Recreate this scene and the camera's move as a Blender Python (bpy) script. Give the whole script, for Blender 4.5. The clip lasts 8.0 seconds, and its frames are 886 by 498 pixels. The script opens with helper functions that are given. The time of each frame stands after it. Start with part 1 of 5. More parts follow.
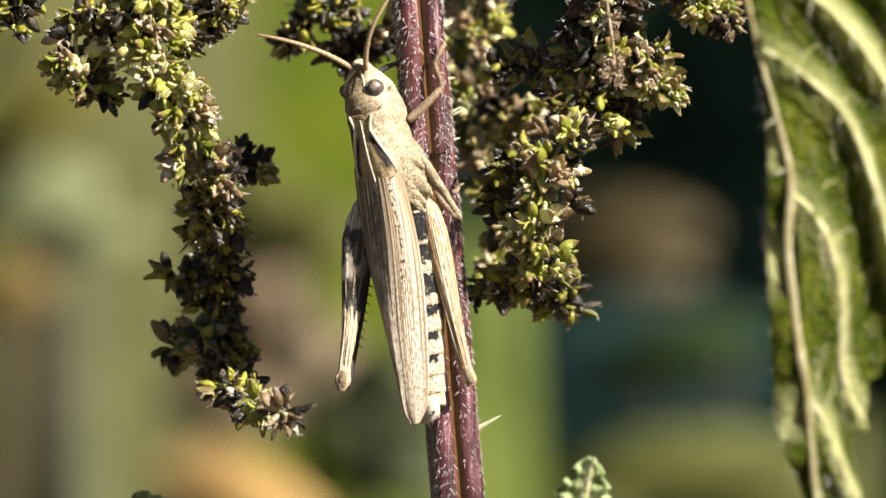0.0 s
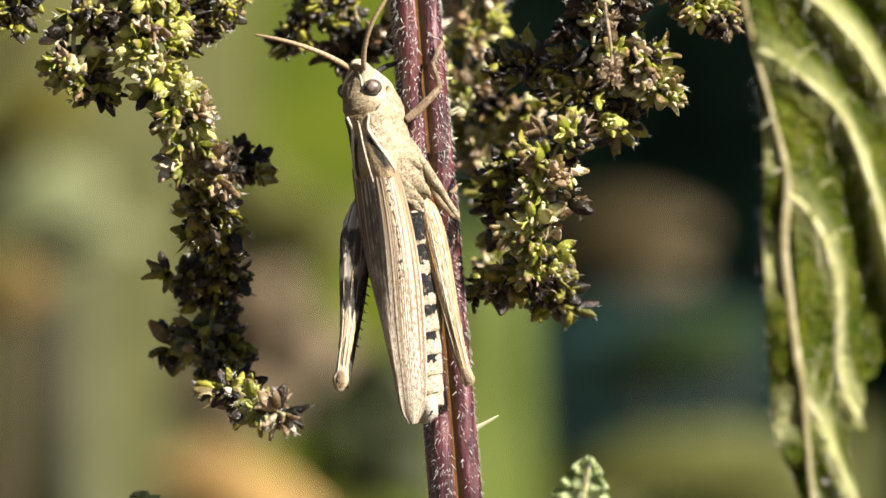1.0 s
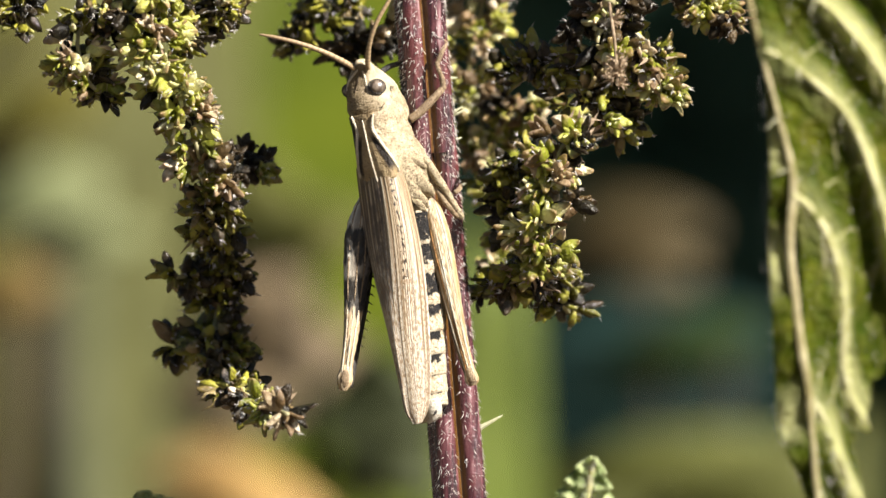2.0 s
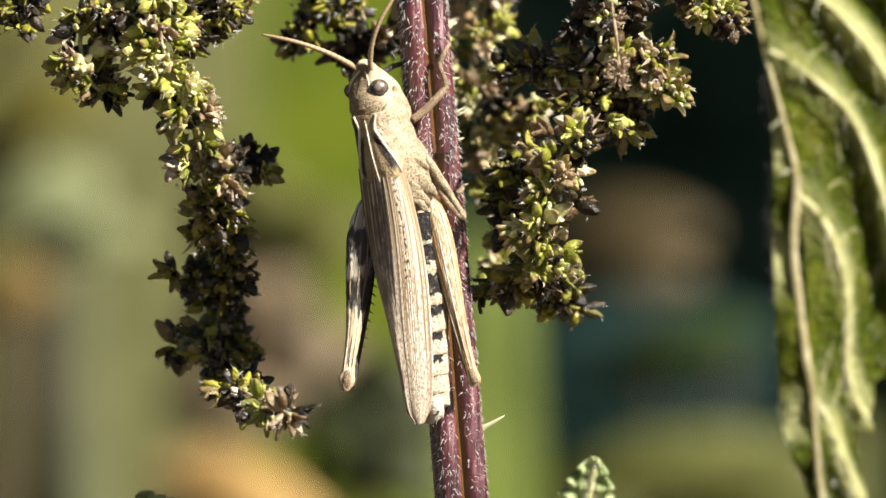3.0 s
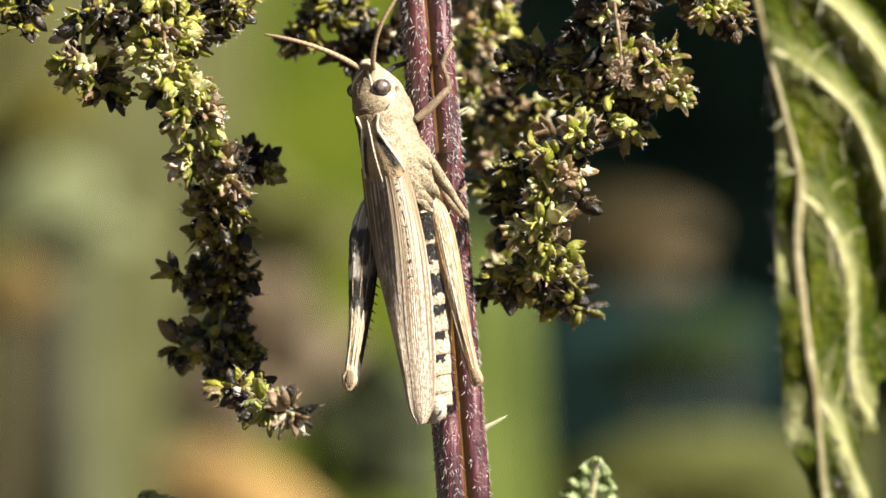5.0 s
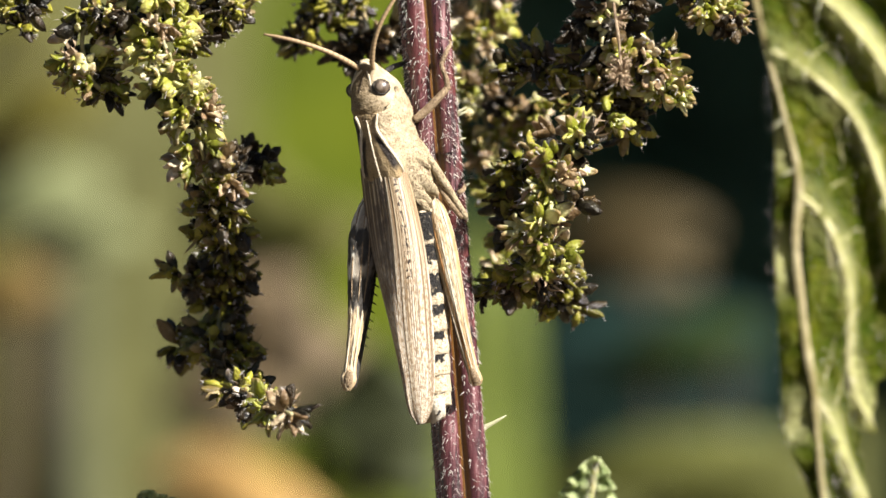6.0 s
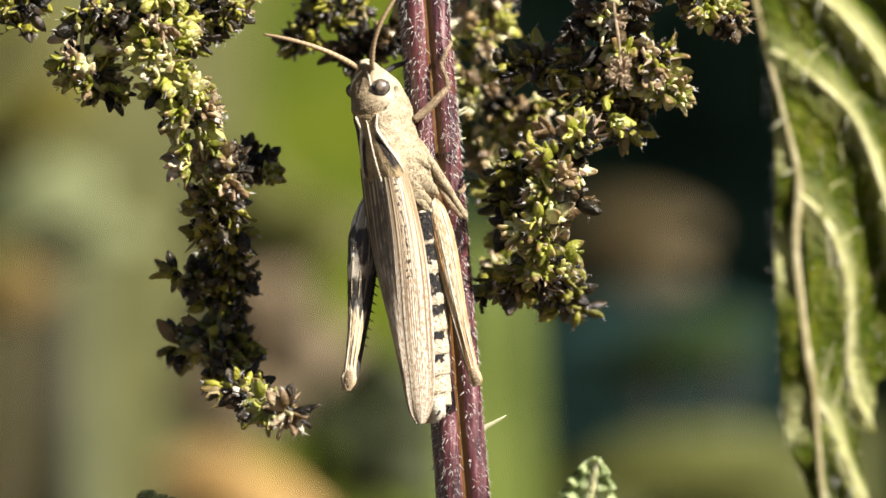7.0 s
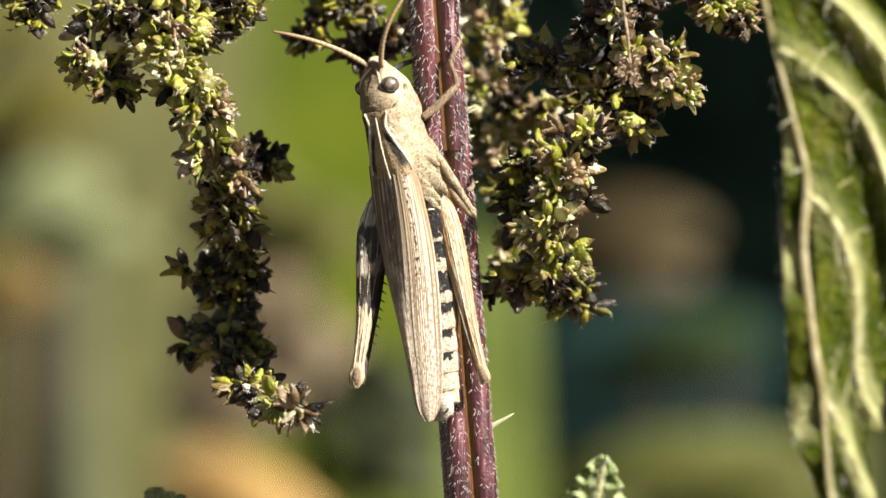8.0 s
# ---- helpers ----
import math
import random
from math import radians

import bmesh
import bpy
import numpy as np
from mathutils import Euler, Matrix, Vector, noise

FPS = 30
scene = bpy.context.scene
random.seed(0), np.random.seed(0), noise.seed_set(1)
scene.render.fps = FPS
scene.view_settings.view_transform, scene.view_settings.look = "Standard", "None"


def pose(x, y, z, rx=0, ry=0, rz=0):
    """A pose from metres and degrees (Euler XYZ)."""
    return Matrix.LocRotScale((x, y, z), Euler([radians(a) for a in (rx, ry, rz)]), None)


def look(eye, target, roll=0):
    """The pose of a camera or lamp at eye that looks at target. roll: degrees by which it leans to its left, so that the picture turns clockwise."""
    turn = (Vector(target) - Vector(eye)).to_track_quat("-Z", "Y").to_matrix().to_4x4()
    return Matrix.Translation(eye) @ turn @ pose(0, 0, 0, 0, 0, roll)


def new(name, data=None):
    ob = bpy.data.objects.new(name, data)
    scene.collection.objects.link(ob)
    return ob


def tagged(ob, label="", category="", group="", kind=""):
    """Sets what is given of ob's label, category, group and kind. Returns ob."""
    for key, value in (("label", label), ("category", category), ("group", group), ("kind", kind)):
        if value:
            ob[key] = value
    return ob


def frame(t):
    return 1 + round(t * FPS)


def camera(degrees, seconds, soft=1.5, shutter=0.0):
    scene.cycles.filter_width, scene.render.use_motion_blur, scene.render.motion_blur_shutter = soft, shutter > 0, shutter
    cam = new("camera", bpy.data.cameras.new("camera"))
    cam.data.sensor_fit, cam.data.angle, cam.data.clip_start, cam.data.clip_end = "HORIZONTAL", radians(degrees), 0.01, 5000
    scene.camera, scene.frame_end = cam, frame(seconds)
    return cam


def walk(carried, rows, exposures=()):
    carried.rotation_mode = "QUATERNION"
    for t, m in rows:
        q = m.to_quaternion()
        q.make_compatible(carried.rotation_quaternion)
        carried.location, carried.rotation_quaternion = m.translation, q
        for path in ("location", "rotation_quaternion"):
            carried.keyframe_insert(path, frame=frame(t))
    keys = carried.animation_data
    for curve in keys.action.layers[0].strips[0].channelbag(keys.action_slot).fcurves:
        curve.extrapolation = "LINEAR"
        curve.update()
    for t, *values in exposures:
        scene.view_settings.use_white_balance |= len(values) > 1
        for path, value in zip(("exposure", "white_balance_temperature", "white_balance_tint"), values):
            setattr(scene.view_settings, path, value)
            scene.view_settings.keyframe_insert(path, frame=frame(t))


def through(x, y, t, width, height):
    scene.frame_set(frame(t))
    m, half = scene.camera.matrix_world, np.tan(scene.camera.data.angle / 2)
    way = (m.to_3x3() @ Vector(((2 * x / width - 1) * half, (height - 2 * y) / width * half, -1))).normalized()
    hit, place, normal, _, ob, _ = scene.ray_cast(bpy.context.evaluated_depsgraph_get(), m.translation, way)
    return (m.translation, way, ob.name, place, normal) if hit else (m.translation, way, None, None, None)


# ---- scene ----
# The camera stands on a tripod half a metre from the subject, with a long close-up lens.
HEIGHT = 0.5            # height of the subject's middle above the ground
AWAY = 0.5              # camera to subject
UNIT = 0.034e-3         # one unit of the plan sheet, in metres
ANGLE = math.degrees(2 * math.atan(784 * UNIT / AWAY))
cam = camera(ANGLE, 8.0, soft=1.6)
cam.data.dof.use_dof = True
cam.data.dof.focus_distance = AWAY - 0.003
cam.data.dof.aperture_fstop = cam.data.lens / 6.5
EYE = (0.0, -AWAY, HEIGHT)
walk(cam, [(0.0, look(EYE, (0, 0, HEIGHT))), (8.0, look(EYE, (0, 0, HEIGHT)))])

# ---- light ----
SUN = Vector((0.62, -0.46, 0.63)).normalized()
world = bpy.data.worlds.new("world")
scene.world = world
world.use_nodes = True
sky = world.node_tree.nodes.new("ShaderNodeTexSky")
sky.sky_type, sky.sun_disc = "NISHITA", False
sky.sun_elevation, sky.sun_rotation = math.asin(SUN.z), math.atan2(SUN.x, SUN.y)
world.node_tree.links.new(sky.outputs[0], world.node_tree.nodes["Background"].inputs[0])
world.node_tree.nodes["Background"].inputs[1].default_value = 0.022
sun = new("sun", bpy.data.lights.new("sun", "SUN"))
sun.data.energy, sun.data.angle, sun.data.color = 5.0, radians(0.5), (1.0, 0.935, 0.85)
sun.matrix_world = look(tuple(SUN * 3 + Vector((0, 0, HEIGHT))), (0, 0, HEIGHT))
scene.view_settings.exposure = 1.41


# ---- tools ----
def plan(x, y, w=0.0):
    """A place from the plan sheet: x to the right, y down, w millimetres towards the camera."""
    return Vector(((x - 784) * UNIT, -w * 1e-3, HEIGHT + (441 - y) * UNIT))


def smooth_line(points, steps):
    """Catmull-Rom through rows of numbers."""
    p = np.array(points, float)
    p = np.vstack([2 * p[0] - p[1], p, 2 * p[-1] - p[-2]])
    out = []
    for i in range(1, len(p) - 2):
        for k in range(steps):
            t = k / steps
            a, b, c, d = p[i - 1:i + 3]
            out.append(0.5 * (2 * b + (c - a) * t + (2 * a - 5 * b + 4 * c - d) * t * t + (3 * b - a - 3 * c + d) * t ** 3))
    out.append(p[-2])
    return np.array(out)


def tube(bm, rows, seg=12, steps=4, side=(1, 0, 0), shape=None, slide=None):
    """A swept body. rows: (place, half-width along side, half-depth) in metres. shape(v, angle) scales the radius,
    slide(v, angle) moves along the way."""
    uv = bm.loops.layers.uv.verify()
    line = smooth_line([(*p, a, b) for p, a, b in rows], steps)
    n, rings = len(line), []
    for i, row in enumerate(line):
        c = Vector(row[:3])
        t = Vector(line[min(i + 1, n - 1)][:3]) - Vector(line[max(i - 1, 0)][:3])
        t.normalize()
        sx = Vector(side)
        sx = (sx - t * sx.dot(t)).normalized()
        sy = sx.cross(t)
        ring = []
        for k in range(seg):
            g = 2 * math.pi * k / seg
            f = shape(i / (n - 1), g) if shape else 1.0
            more = t * slide(i / (n - 1), g) if slide else Vector()
            ring.append(bm.verts.new(c + sx * (row[3] * f * math.cos(g)) + sy * (row[4] * f * math.sin(g)) + more))
        rings.append(ring)
    for i in range(n - 1):
        for k in range(seg):
            j = (k + 1) % seg
            fc = bm.faces.new((rings[i][k], rings[i][j], rings[i + 1][j], rings[i + 1][k]))
            fc.smooth = True
            for lp, (u, v) in zip(fc.loops, ((k, i), (k + 1, i), (k + 1, i + 1), (k, i + 1))):
                lp[uv].uv = (u / seg, v / (n - 1))
    for ring, at_end in ((rings[0], 0), (rings[-1], 1)):
        mid = bm.verts.new(sum((v.co for v in ring), Vector()) / seg)
        for k in range(seg):
            pair = (ring[k], ring[(k + 1) % seg])
            fc = bm.faces.new((mid, *(pair if at_end else pair[::-1])))
            fc.smooth = True
            for lp in fc.loops:
                lp[uv].uv = (k / seg, float(at_end))
    return bm


def on_tube(rows, side, shape, v, g, lift=0.0):
    """A place on the surface of such a body: v along it, g round it in degrees, lift off it in metres."""
    line = smooth_line([(*p, a, b) for p, a, b in rows], 12)
    i = min(max(int(v * (len(line) - 1)), 0), len(line) - 2)
    row = line[i] + (line[i + 1] - line[i]) * (v * (len(line) - 1) - i)
    t = Vector(line[i + 1][:3] - line[i][:3]).normalized()
    sx = Vector(side)
    sx = (sx - t * sx.dot(t)).normalized()
    g = radians(g)
    f = shape(v, g) if shape else 1.0
    out = sx * math.cos(g) + sx.cross(t) * math.sin(g)
    return Vector(row[:3]) + sx * (row[3] * f * math.cos(g)) + sx.cross(t) * (row[4] * f * math.sin(g)) + out * lift


def ball(bm, centre, size, turn=None, seg=16, rings=10):
    m = Matrix.Translation(centre) @ (turn.to_4x4() if turn else Matrix()) @ Matrix.Diagonal((*size, 1))
    made = bmesh.ops.create_uvsphere(bm, u_segments=seg, v_segments=rings, radius=1, matrix=m, calc_uvs=True)
    for v in made["verts"]:
        for fc in v.link_faces:
            fc.smooth = True
    return bm


def rough_up(bm, high, scale):
    """Uneven surface at two scales: pushes the points along their normals."""
    bm.normal_update()
    for v in bm.verts:
        v.co += v.normal * (high * (noise.noise(v.co * scale) + 0.5 * noise.noise(v.co * scale * 2.7)))
    return bm


def mesh_from(name, bm, material):
    bmesh.ops.recalc_face_normals(bm, faces=bm.faces)
    me = bpy.data.meshes.new(name)
    bm.to_mesh(me)
    bm.free()
    me.materials.append(material)
    return me


def part(name, bm, material, parent, label="", at=None):
    """One mesh object under a thing or a part; the mesh is given in world places. at: where its own origin lies."""
    base = parent
    origin = Vector()
    while base:
        origin += base.location
        base = base.parent
    at = at or origin
    bmesh.ops.translate(bm, verts=bm.verts, vec=-at)
    ob = new(name, mesh_from(name, bm, material))
    ob.parent, ob.location = parent, at - origin
    return tagged(ob, label)


def thing(name, place, label, category, group="", kind=""):
    ob = new(name)
    ob.location = place
    ob.empty_display_size = 0.005
    return tagged(ob, label, category, group, kind)


# ---- materials ----
class Nodes:
    """A small writer of node materials."""

    def __init__(self, name, rough=0.6, spec=0.4):
        self.mat = bpy.data.materials.new(name)
        self.mat.use_nodes = True
        self.tree = self.mat.node_tree
        self.out = self.tree.nodes["Principled BSDF"]
        self.out.inputs["Roughness"].default_value = rough
        self.out.inputs["Specular IOR Level"].default_value = spec
        self.geo = self.glow = None

    def add(self, kind, **values):
        n = self.tree.nodes.new("ShaderNode" + kind)
        for k, v in values.items():
            n.inputs[k.replace("_", " ")].default_value = v
        return n

    def link(self, a, b):
        self.tree.links.new(a, b)

    def place(self):
        if not self.geo:
            self.geo = self.add("TexCoord")
        return self.geo.outputs["Object"]

    def uv(self):
        self.place()
        return self.geo.outputs["UV"]

    def stretch(self, vec, scale):
        n = self.add("Mapping")
        n.inputs["Scale"].default_value = scale
        self.link(vec, n.inputs["Vector"])
        return n.outputs[0]

    def noise(self, scale, detail=3.0, vec=None, rough=0.55):
        n = self.add("TexNoise", Scale=scale, Detail=detail, Roughness=rough)
        self.link(vec or self.place(), n.inputs["Vector"])
        return n.outputs["Fac"]

    def ramp(self, fac, stops):
        n = self.add("ValToRGB")
        el = n.color_ramp.elements
        while len(el) < len(stops):
            el.new(0.5)
        for e, (p, c) in zip(el, stops):
            e.position, e.color = p, (*c, 1) if len(c) == 3 else c
        self.link(fac, n.inputs[0])
        return n.outputs[0]

    def band(self, fac, a, b, soft=0.03):
        """1 between a and b, 0 outside."""
        return self.ramp(fac, [(max(a - soft, 0), (0, 0, 0)), (a, (1, 1, 1)), (b, (1, 1, 1)), (min(b + soft, 1), (0, 0, 0))])

    def mix(self, fac, a, b, kind="MIX"):
        n = self.tree.nodes.new("ShaderNodeMix")
        n.data_type, n.blend_type = "RGBA", kind
        for v, s in ((fac, n.inputs[0]), (a, n.inputs[6]), (b, n.inputs[7])):
            if isinstance(v, (int, float)):
                s.default_value = v
            elif isinstance(v, tuple):
                s.default_value = (*v, 1)
            else:
                self.link(v, s)
        return n.outputs[2]

    def math(self, kind, a, b=0.5):
        n = self.tree.nodes.new("ShaderNodeMath")
        n.operation = kind
        for v, s in zip((a, b), n.inputs):
            if isinstance(v, (int, float)):
                s.default_value = v
            else:
                self.link(v, s)
        return n.outputs[0]

    def axis(self, vec, which):
        n = self.add("SeparateXYZ")
        self.link(vec, n.inputs[0])
        return n.outputs[which]

    def random(self):
        return self.add("ObjectInfo").outputs["Random"]

    def island(self):
        return self.add("NewGeometry").outputs["Random Per Island"]

    def colour(self, c):
        self.link(c, self.out.inputs["Base Color"])
        return self

    def bump(self, height, strength, distance):
        n = self.add("Bump", Strength=strength, Distance=distance)
        self.link(height, n.inputs["Height"])
        self.link(n.outputs[0], self.out.inputs["Normal"])
        return self

    def thin(self, weight, tint):
        """Light that comes through a leaf."""
        glow = self.glow = self.add("BsdfTranslucent")
        glow.inputs["Color"].default_value = (*tint, 1)
        both = self.add("MixShader")
        both.inputs[0].default_value = weight
        self.link(self.out.outputs[0], both.inputs[1])
        self.link(glow.outputs[0], both.inputs[2])
        self.link(both.outputs[0], self.tree.nodes["Material Output"].inputs["Surface"])
        return self


def mottled(name, dark, light, scale, rough=0.65, spec=0.3, bump=0.4, depth=0.03e-3, fine=5.0):
    """Two tones at two scales with a fine relief."""
    n = Nodes(name, rough, spec)
    big, small = n.noise(scale), n.noise(scale * fine, 4)
    n.colour(n.mix(n.math("MULTIPLY", small, 0.6), n.ramp(big, [(0.35, dark), (0.65, light)]), tuple(c * 0.55 for c in dark)))
    return n.bump(small, bump, depth)


def purple_stem():
    n = Nodes("nettle_stem_skin", 0.27, 0.9)
    streak = n.noise(1.0, 4, n.stretch(n.place(), (3200, 3200, 240)))
    patch = n.noise(300, 3)
    # The palest stop paints the whitish sheen of the ribs as streaks.
    skin = n.ramp(streak, [(0.32, (0.014, 0.004, 0.006)), (0.47, (0.058, 0.014, 0.019)), (0.58, (0.125, 0.040, 0.046)), (0.70, (0.36, 0.22, 0.23))])
    skin = n.mix(n.math("MULTIPLY", n.band(patch, 0.57, 0.8, 0.05), 0.4), skin, (0.13, 0.030, 0.024))
    skin = n.mix(n.band(n.axis(n.uv(), 0), 0.760, 0.805, 0.012), skin, (0.105, 0.048, 0.010))
    return n.colour(skin).bump(n.math("ADD", n.noise(7000, 4), streak), 0.8, 0.07e-3).mat


def leaf_skin(name, dark, light, vein, scale, through=0.3, relief=0.06e-3, gloss=0.18):
    n = Nodes(name, 0.6, gloss)
    big, fine = n.noise(scale, 4), n.noise(scale * 9, 3)
    c = n.ramp(big, [(0.40, dark), (0.60, light)])
    cell = n.add("TexVoronoi", Scale=scale * 5)
    cell.feature = "DISTANCE_TO_EDGE"
    n.link(n.place(), cell.inputs["Vector"])
    net = n.ramp(cell.outputs["Distance"], [(0.0, (1, 1, 1)), (0.12, (0, 0, 0))])
    c = n.mix(n.math("MULTIPLY", net, 0.35), c, vein)
    n.colour(n.mix(n.math("MULTIPLY", fine, 0.4), c, tuple(v * 0.5 for v in dark)))
    n.bump(n.math("ADD", fine, net), 0.5, relief)
    n.thin(through, light)
    n.link(n.mix(1.0, c, (2.2, 2.2, 2.2), "MULTIPLY"), n.glow.inputs["Color"])
    return n.mat


def nettle_leaf_skin():
    """The underside: dull green fields with a paler net of fine veins, pale along the side veins and their lit slopes.
    The sheet runs across from 0 to 1 and counts the side veins along its length."""
    n = Nodes("nettle_leaf_skin", 0.6, 0.12)
    big, fine = n.noise(420, 5, None, 0.65), n.noise(2600, 3)
    t, count = n.axis(n.uv(), 0), n.axis(n.uv(), 1)
    wob = n.math("MULTIPLY", n.math("SUBTRACT", n.noise(420, 3), 0.5), 0.35)
    count = n.math("ADD", count, n.math("MULTIPLY", wob, 0.4))
    near = n.math("ABSOLUTE", n.math("SUBTRACT", n.math("FRACT", n.math("ADD", count, 0.5)), 0.5))
    c = n.ramp(big, [(0.36, (0.036, 0.062, 0.0005)), (0.5, (0.062, 0.090, 0.001)), (0.66, (0.135, 0.15, 0.008))])
    cell = n.add("TexVoronoi", Scale=1000.0)
    cell.feature = "DISTANCE_TO_EDGE"
    n.link(n.place(), cell.inputs["Vector"])
    net = n.ramp(cell.outputs["Distance"], [(0.0, (1, 1, 1)), (0.16, (0, 0, 0))])
    cross = n.math("FRACT", n.math("ADD", n.math("MULTIPLY", t, 6.0), n.math("ADD", n.math("MULTIPLY", near, 1.6), n.math("MULTIPLY", wob, 2.2))))
    lines = n.math("MULTIPLY", n.band(cross, 0.42, 0.50, 0.12), n.ramp(big, [(0.38, (0.2,) * 3), (0.6, (0.8,) * 3)]))
    c = n.mix(n.math("MULTIPLY", net, 0.26), c, (0.24, 0.235, 0.05))
    c = n.mix(n.math("MULTIPLY", lines, 0.45), c, (0.26, 0.25, 0.07))
    # Pale vein margins, widened to put the sunlit slopes' brightness into the colour.
    pale = n.math("MULTIPLY", n.ramp(near, [(0.02, (0.9,) * 3), (0.10, (0.65,) * 3), (0.28, (0.0,) * 3)]), n.ramp(t, [(0.12, (0.25,) * 3), (0.5, (1.0,) * 3)]))
    c = n.mix(pale, c, (0.72, 0.70, 0.36))
    c = n.mix(n.math("MULTIPLY", fine, 0.25), c, (0.03, 0.045, 0.002))
    n.colour(c).bump(n.math("ADD", fine, n.math("MULTIPLY", n.math("ADD", lines, net), 1.5)), 0.7, 0.14e-3)
    n.thin(0.42, (0.3, 0.3, 0.05))
    n.link(n.mix(1.0, c, (1.4, 1.6, 0.5), "MULTIPLY"), n.glow.inputs["Color"])
    return n.mat


FRUIT_TONES = {
    "dark": [(0.0, (0.004, 0.0035, 0.003)), (0.5, (0.009, 0.0075, 0.004)), (0.75, (0.028, 0.018, 0.008)), (1.0, (0.085, 0.055, 0.022))],
    "green": [(0.0, (0.10, 0.115, 0.010)), (0.35, (0.26, 0.28, 0.028)), (0.65, (0.54, 0.54, 0.12)), (1.0, (0.86, 0.83, 0.50))],
    "tan": [(0.0, (0.085, 0.052, 0.022)), (0.4, (0.25, 0.165, 0.085)), (0.7, (0.52, 0.41, 0.25)), (1.0, (0.85, 0.76, 0.58))],
    "mixed": [(0.0, (0.008, 0.006, 0.004)), (0.38, (0.03, 0.020, 0.010)), (0.46, (0.11, 0.11, 0.010)), (0.82, (0.34, 0.32, 0.035)), (0.92, (0.12, 0.075, 0.03)), (1.0, (0.42, 0.33, 0.15))],
}


def fruit_skin(kind, joined):
    n = Nodes(kind + "_fruit_skin", {"dark": 0.38, "tan": 0.3}.get(kind, 0.26), 0.3 if kind == "dark" else 0.6)
    tone = n.ramp(n.island() if joined else n.random(), FRUIT_TONES[kind])
    k = 900 if joined else 1.0      # a single case is drawn at unit size and scaled down
    big, fine = n.noise(1.8 * k, 3), n.noise(7 * k, 4)
    tone = n.mix(n.math("MULTIPLY", n.band(big, 0.60, 0.95, 0.05), 0.6), tone, (0.018, 0.012, 0.006) if kind == "dark" else (0.07, 0.045, 0.02))
    tone = n.mix(n.math("MULTIPLY", n.band(fine, 0.60, 0.95, 0.04), {"dark": 0.03, "mixed": 0.06}.get(kind, 0.14)), tone, (0.62, 0.56, 0.30))
    if not joined:      # the tip dries first
        tip = n.ramp(n.math("ADD", n.axis(n.place(), 2), n.math("MULTIPLY", n.math("SUBTRACT", big, 0.5), 0.6)), [(0.68, (0, 0, 0)), (0.95, (0.85, 0.85, 0.85))])
        tone = n.mix(tip, tone, {"dark": (0.022, 0.015, 0.008), "green": (0.26, 0.16, 0.075), "tan": (0.30, 0.20, 0.12)}[kind])
    n.colour(tone).bump(n.math("ADD", fine, n.math("MULTIPLY", big, 2.0)), 0.6, 0.25e-3)
    return n.thin({"dark": 0.02, "mixed": 0.08}.get(kind, 0.22), {"dark": (0.1, 0.07, 0.03), "tan": (0.6, 0.45, 0.22)}.get(kind, (0.55, 0.55, 0.08))).mat


STEM = purple_stem()
HAIR = mottled("pale_hair", (0.62, 0.58, 0.55), (0.8, 0.76, 0.72), 4000, 0.3, 0.5).thin(0.3, (0.8, 0.78, 0.7)).mat
STING = mottled("sting_hair", (0.6, 0.6, 0.4), (0.75, 0.72, 0.5), 4000, 0.3, 0.5).thin(0.35, (0.8, 0.8, 0.5)).mat
STALK = mottled("spike_stalk", (0.30, 0.28, 0.12), (0.52, 0.47, 0.28), 1500, 0.6).mat
FRUIT_DARK, FRUIT_GREEN, FRUIT_TAN = (fruit_skin(k, False) for k in ("dark", "green", "tan"))
FRUIT_JOINED = fruit_skin("mixed", True)
HUSK = mottled("dry_husk", (0.26, 0.17, 0.10), (0.62, 0.50, 0.35), 2500, 0.7).thin(0.2, (0.4, 0.3, 0.18)).mat
LEAF = nettle_leaf_skin()
VEIN = mottled("leaf_vein", (0.36, 0.35, 0.14), (0.68, 0.65, 0.37), 700, 0.6, 0.2, 0.8, 0.12e-3).mat
RIB = mottled("leaf_midrib", (0.24, 0.205, 0.085), (0.54, 0.48, 0.29), 500, 0.65, 0.2, 0.8, 0.12e-3).mat
TOOTHED = leaf_skin("young_leaf_skin", (0.20, 0.27, 0.09), (0.52, 0.57, 0.30), (0.72, 0.74, 0.52), 900, 0.25)
GRASS = leaf_skin("grass_blade_skin", (0.078, 0.10, 0.010), (0.12, 0.148, 0.022), (0.3, 0.3, 0.15), 60, 0.3)
LIME = leaf_skin("lime_blade_skin", (0.112, 0.155, 0.020), (0.16, 0.212, 0.034), (0.3, 0.3, 0.15), 60, 0.3)
MIST = leaf_skin("greyish_blade_skin", (0.095, 0.108, 0.053), (0.138, 0.148, 0.08), (0.3, 0.3, 0.2), 50, 0.3)
PALE = leaf_skin("pale_blade_skin", (0.082, 0.085, 0.024), (0.114, 0.117, 0.037), (0.3, 0.3, 0.15), 50, 0.3)
OLIVE = leaf_skin("olive_blade_skin", (0.078, 0.082, 0.017), (0.116, 0.118, 0.028), (0.3, 0.3, 0.1), 50, 0.3)
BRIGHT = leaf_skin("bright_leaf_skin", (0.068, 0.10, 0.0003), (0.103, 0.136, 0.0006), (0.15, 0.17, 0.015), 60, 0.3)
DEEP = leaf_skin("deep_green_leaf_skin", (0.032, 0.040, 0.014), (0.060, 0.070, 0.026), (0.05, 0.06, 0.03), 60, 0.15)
DRY = leaf_skin("dry_leaf_skin", (0.20, 0.15, 0.085), (0.31, 0.235, 0.145), (0.28, 0.21, 0.13), 60, 0.2)
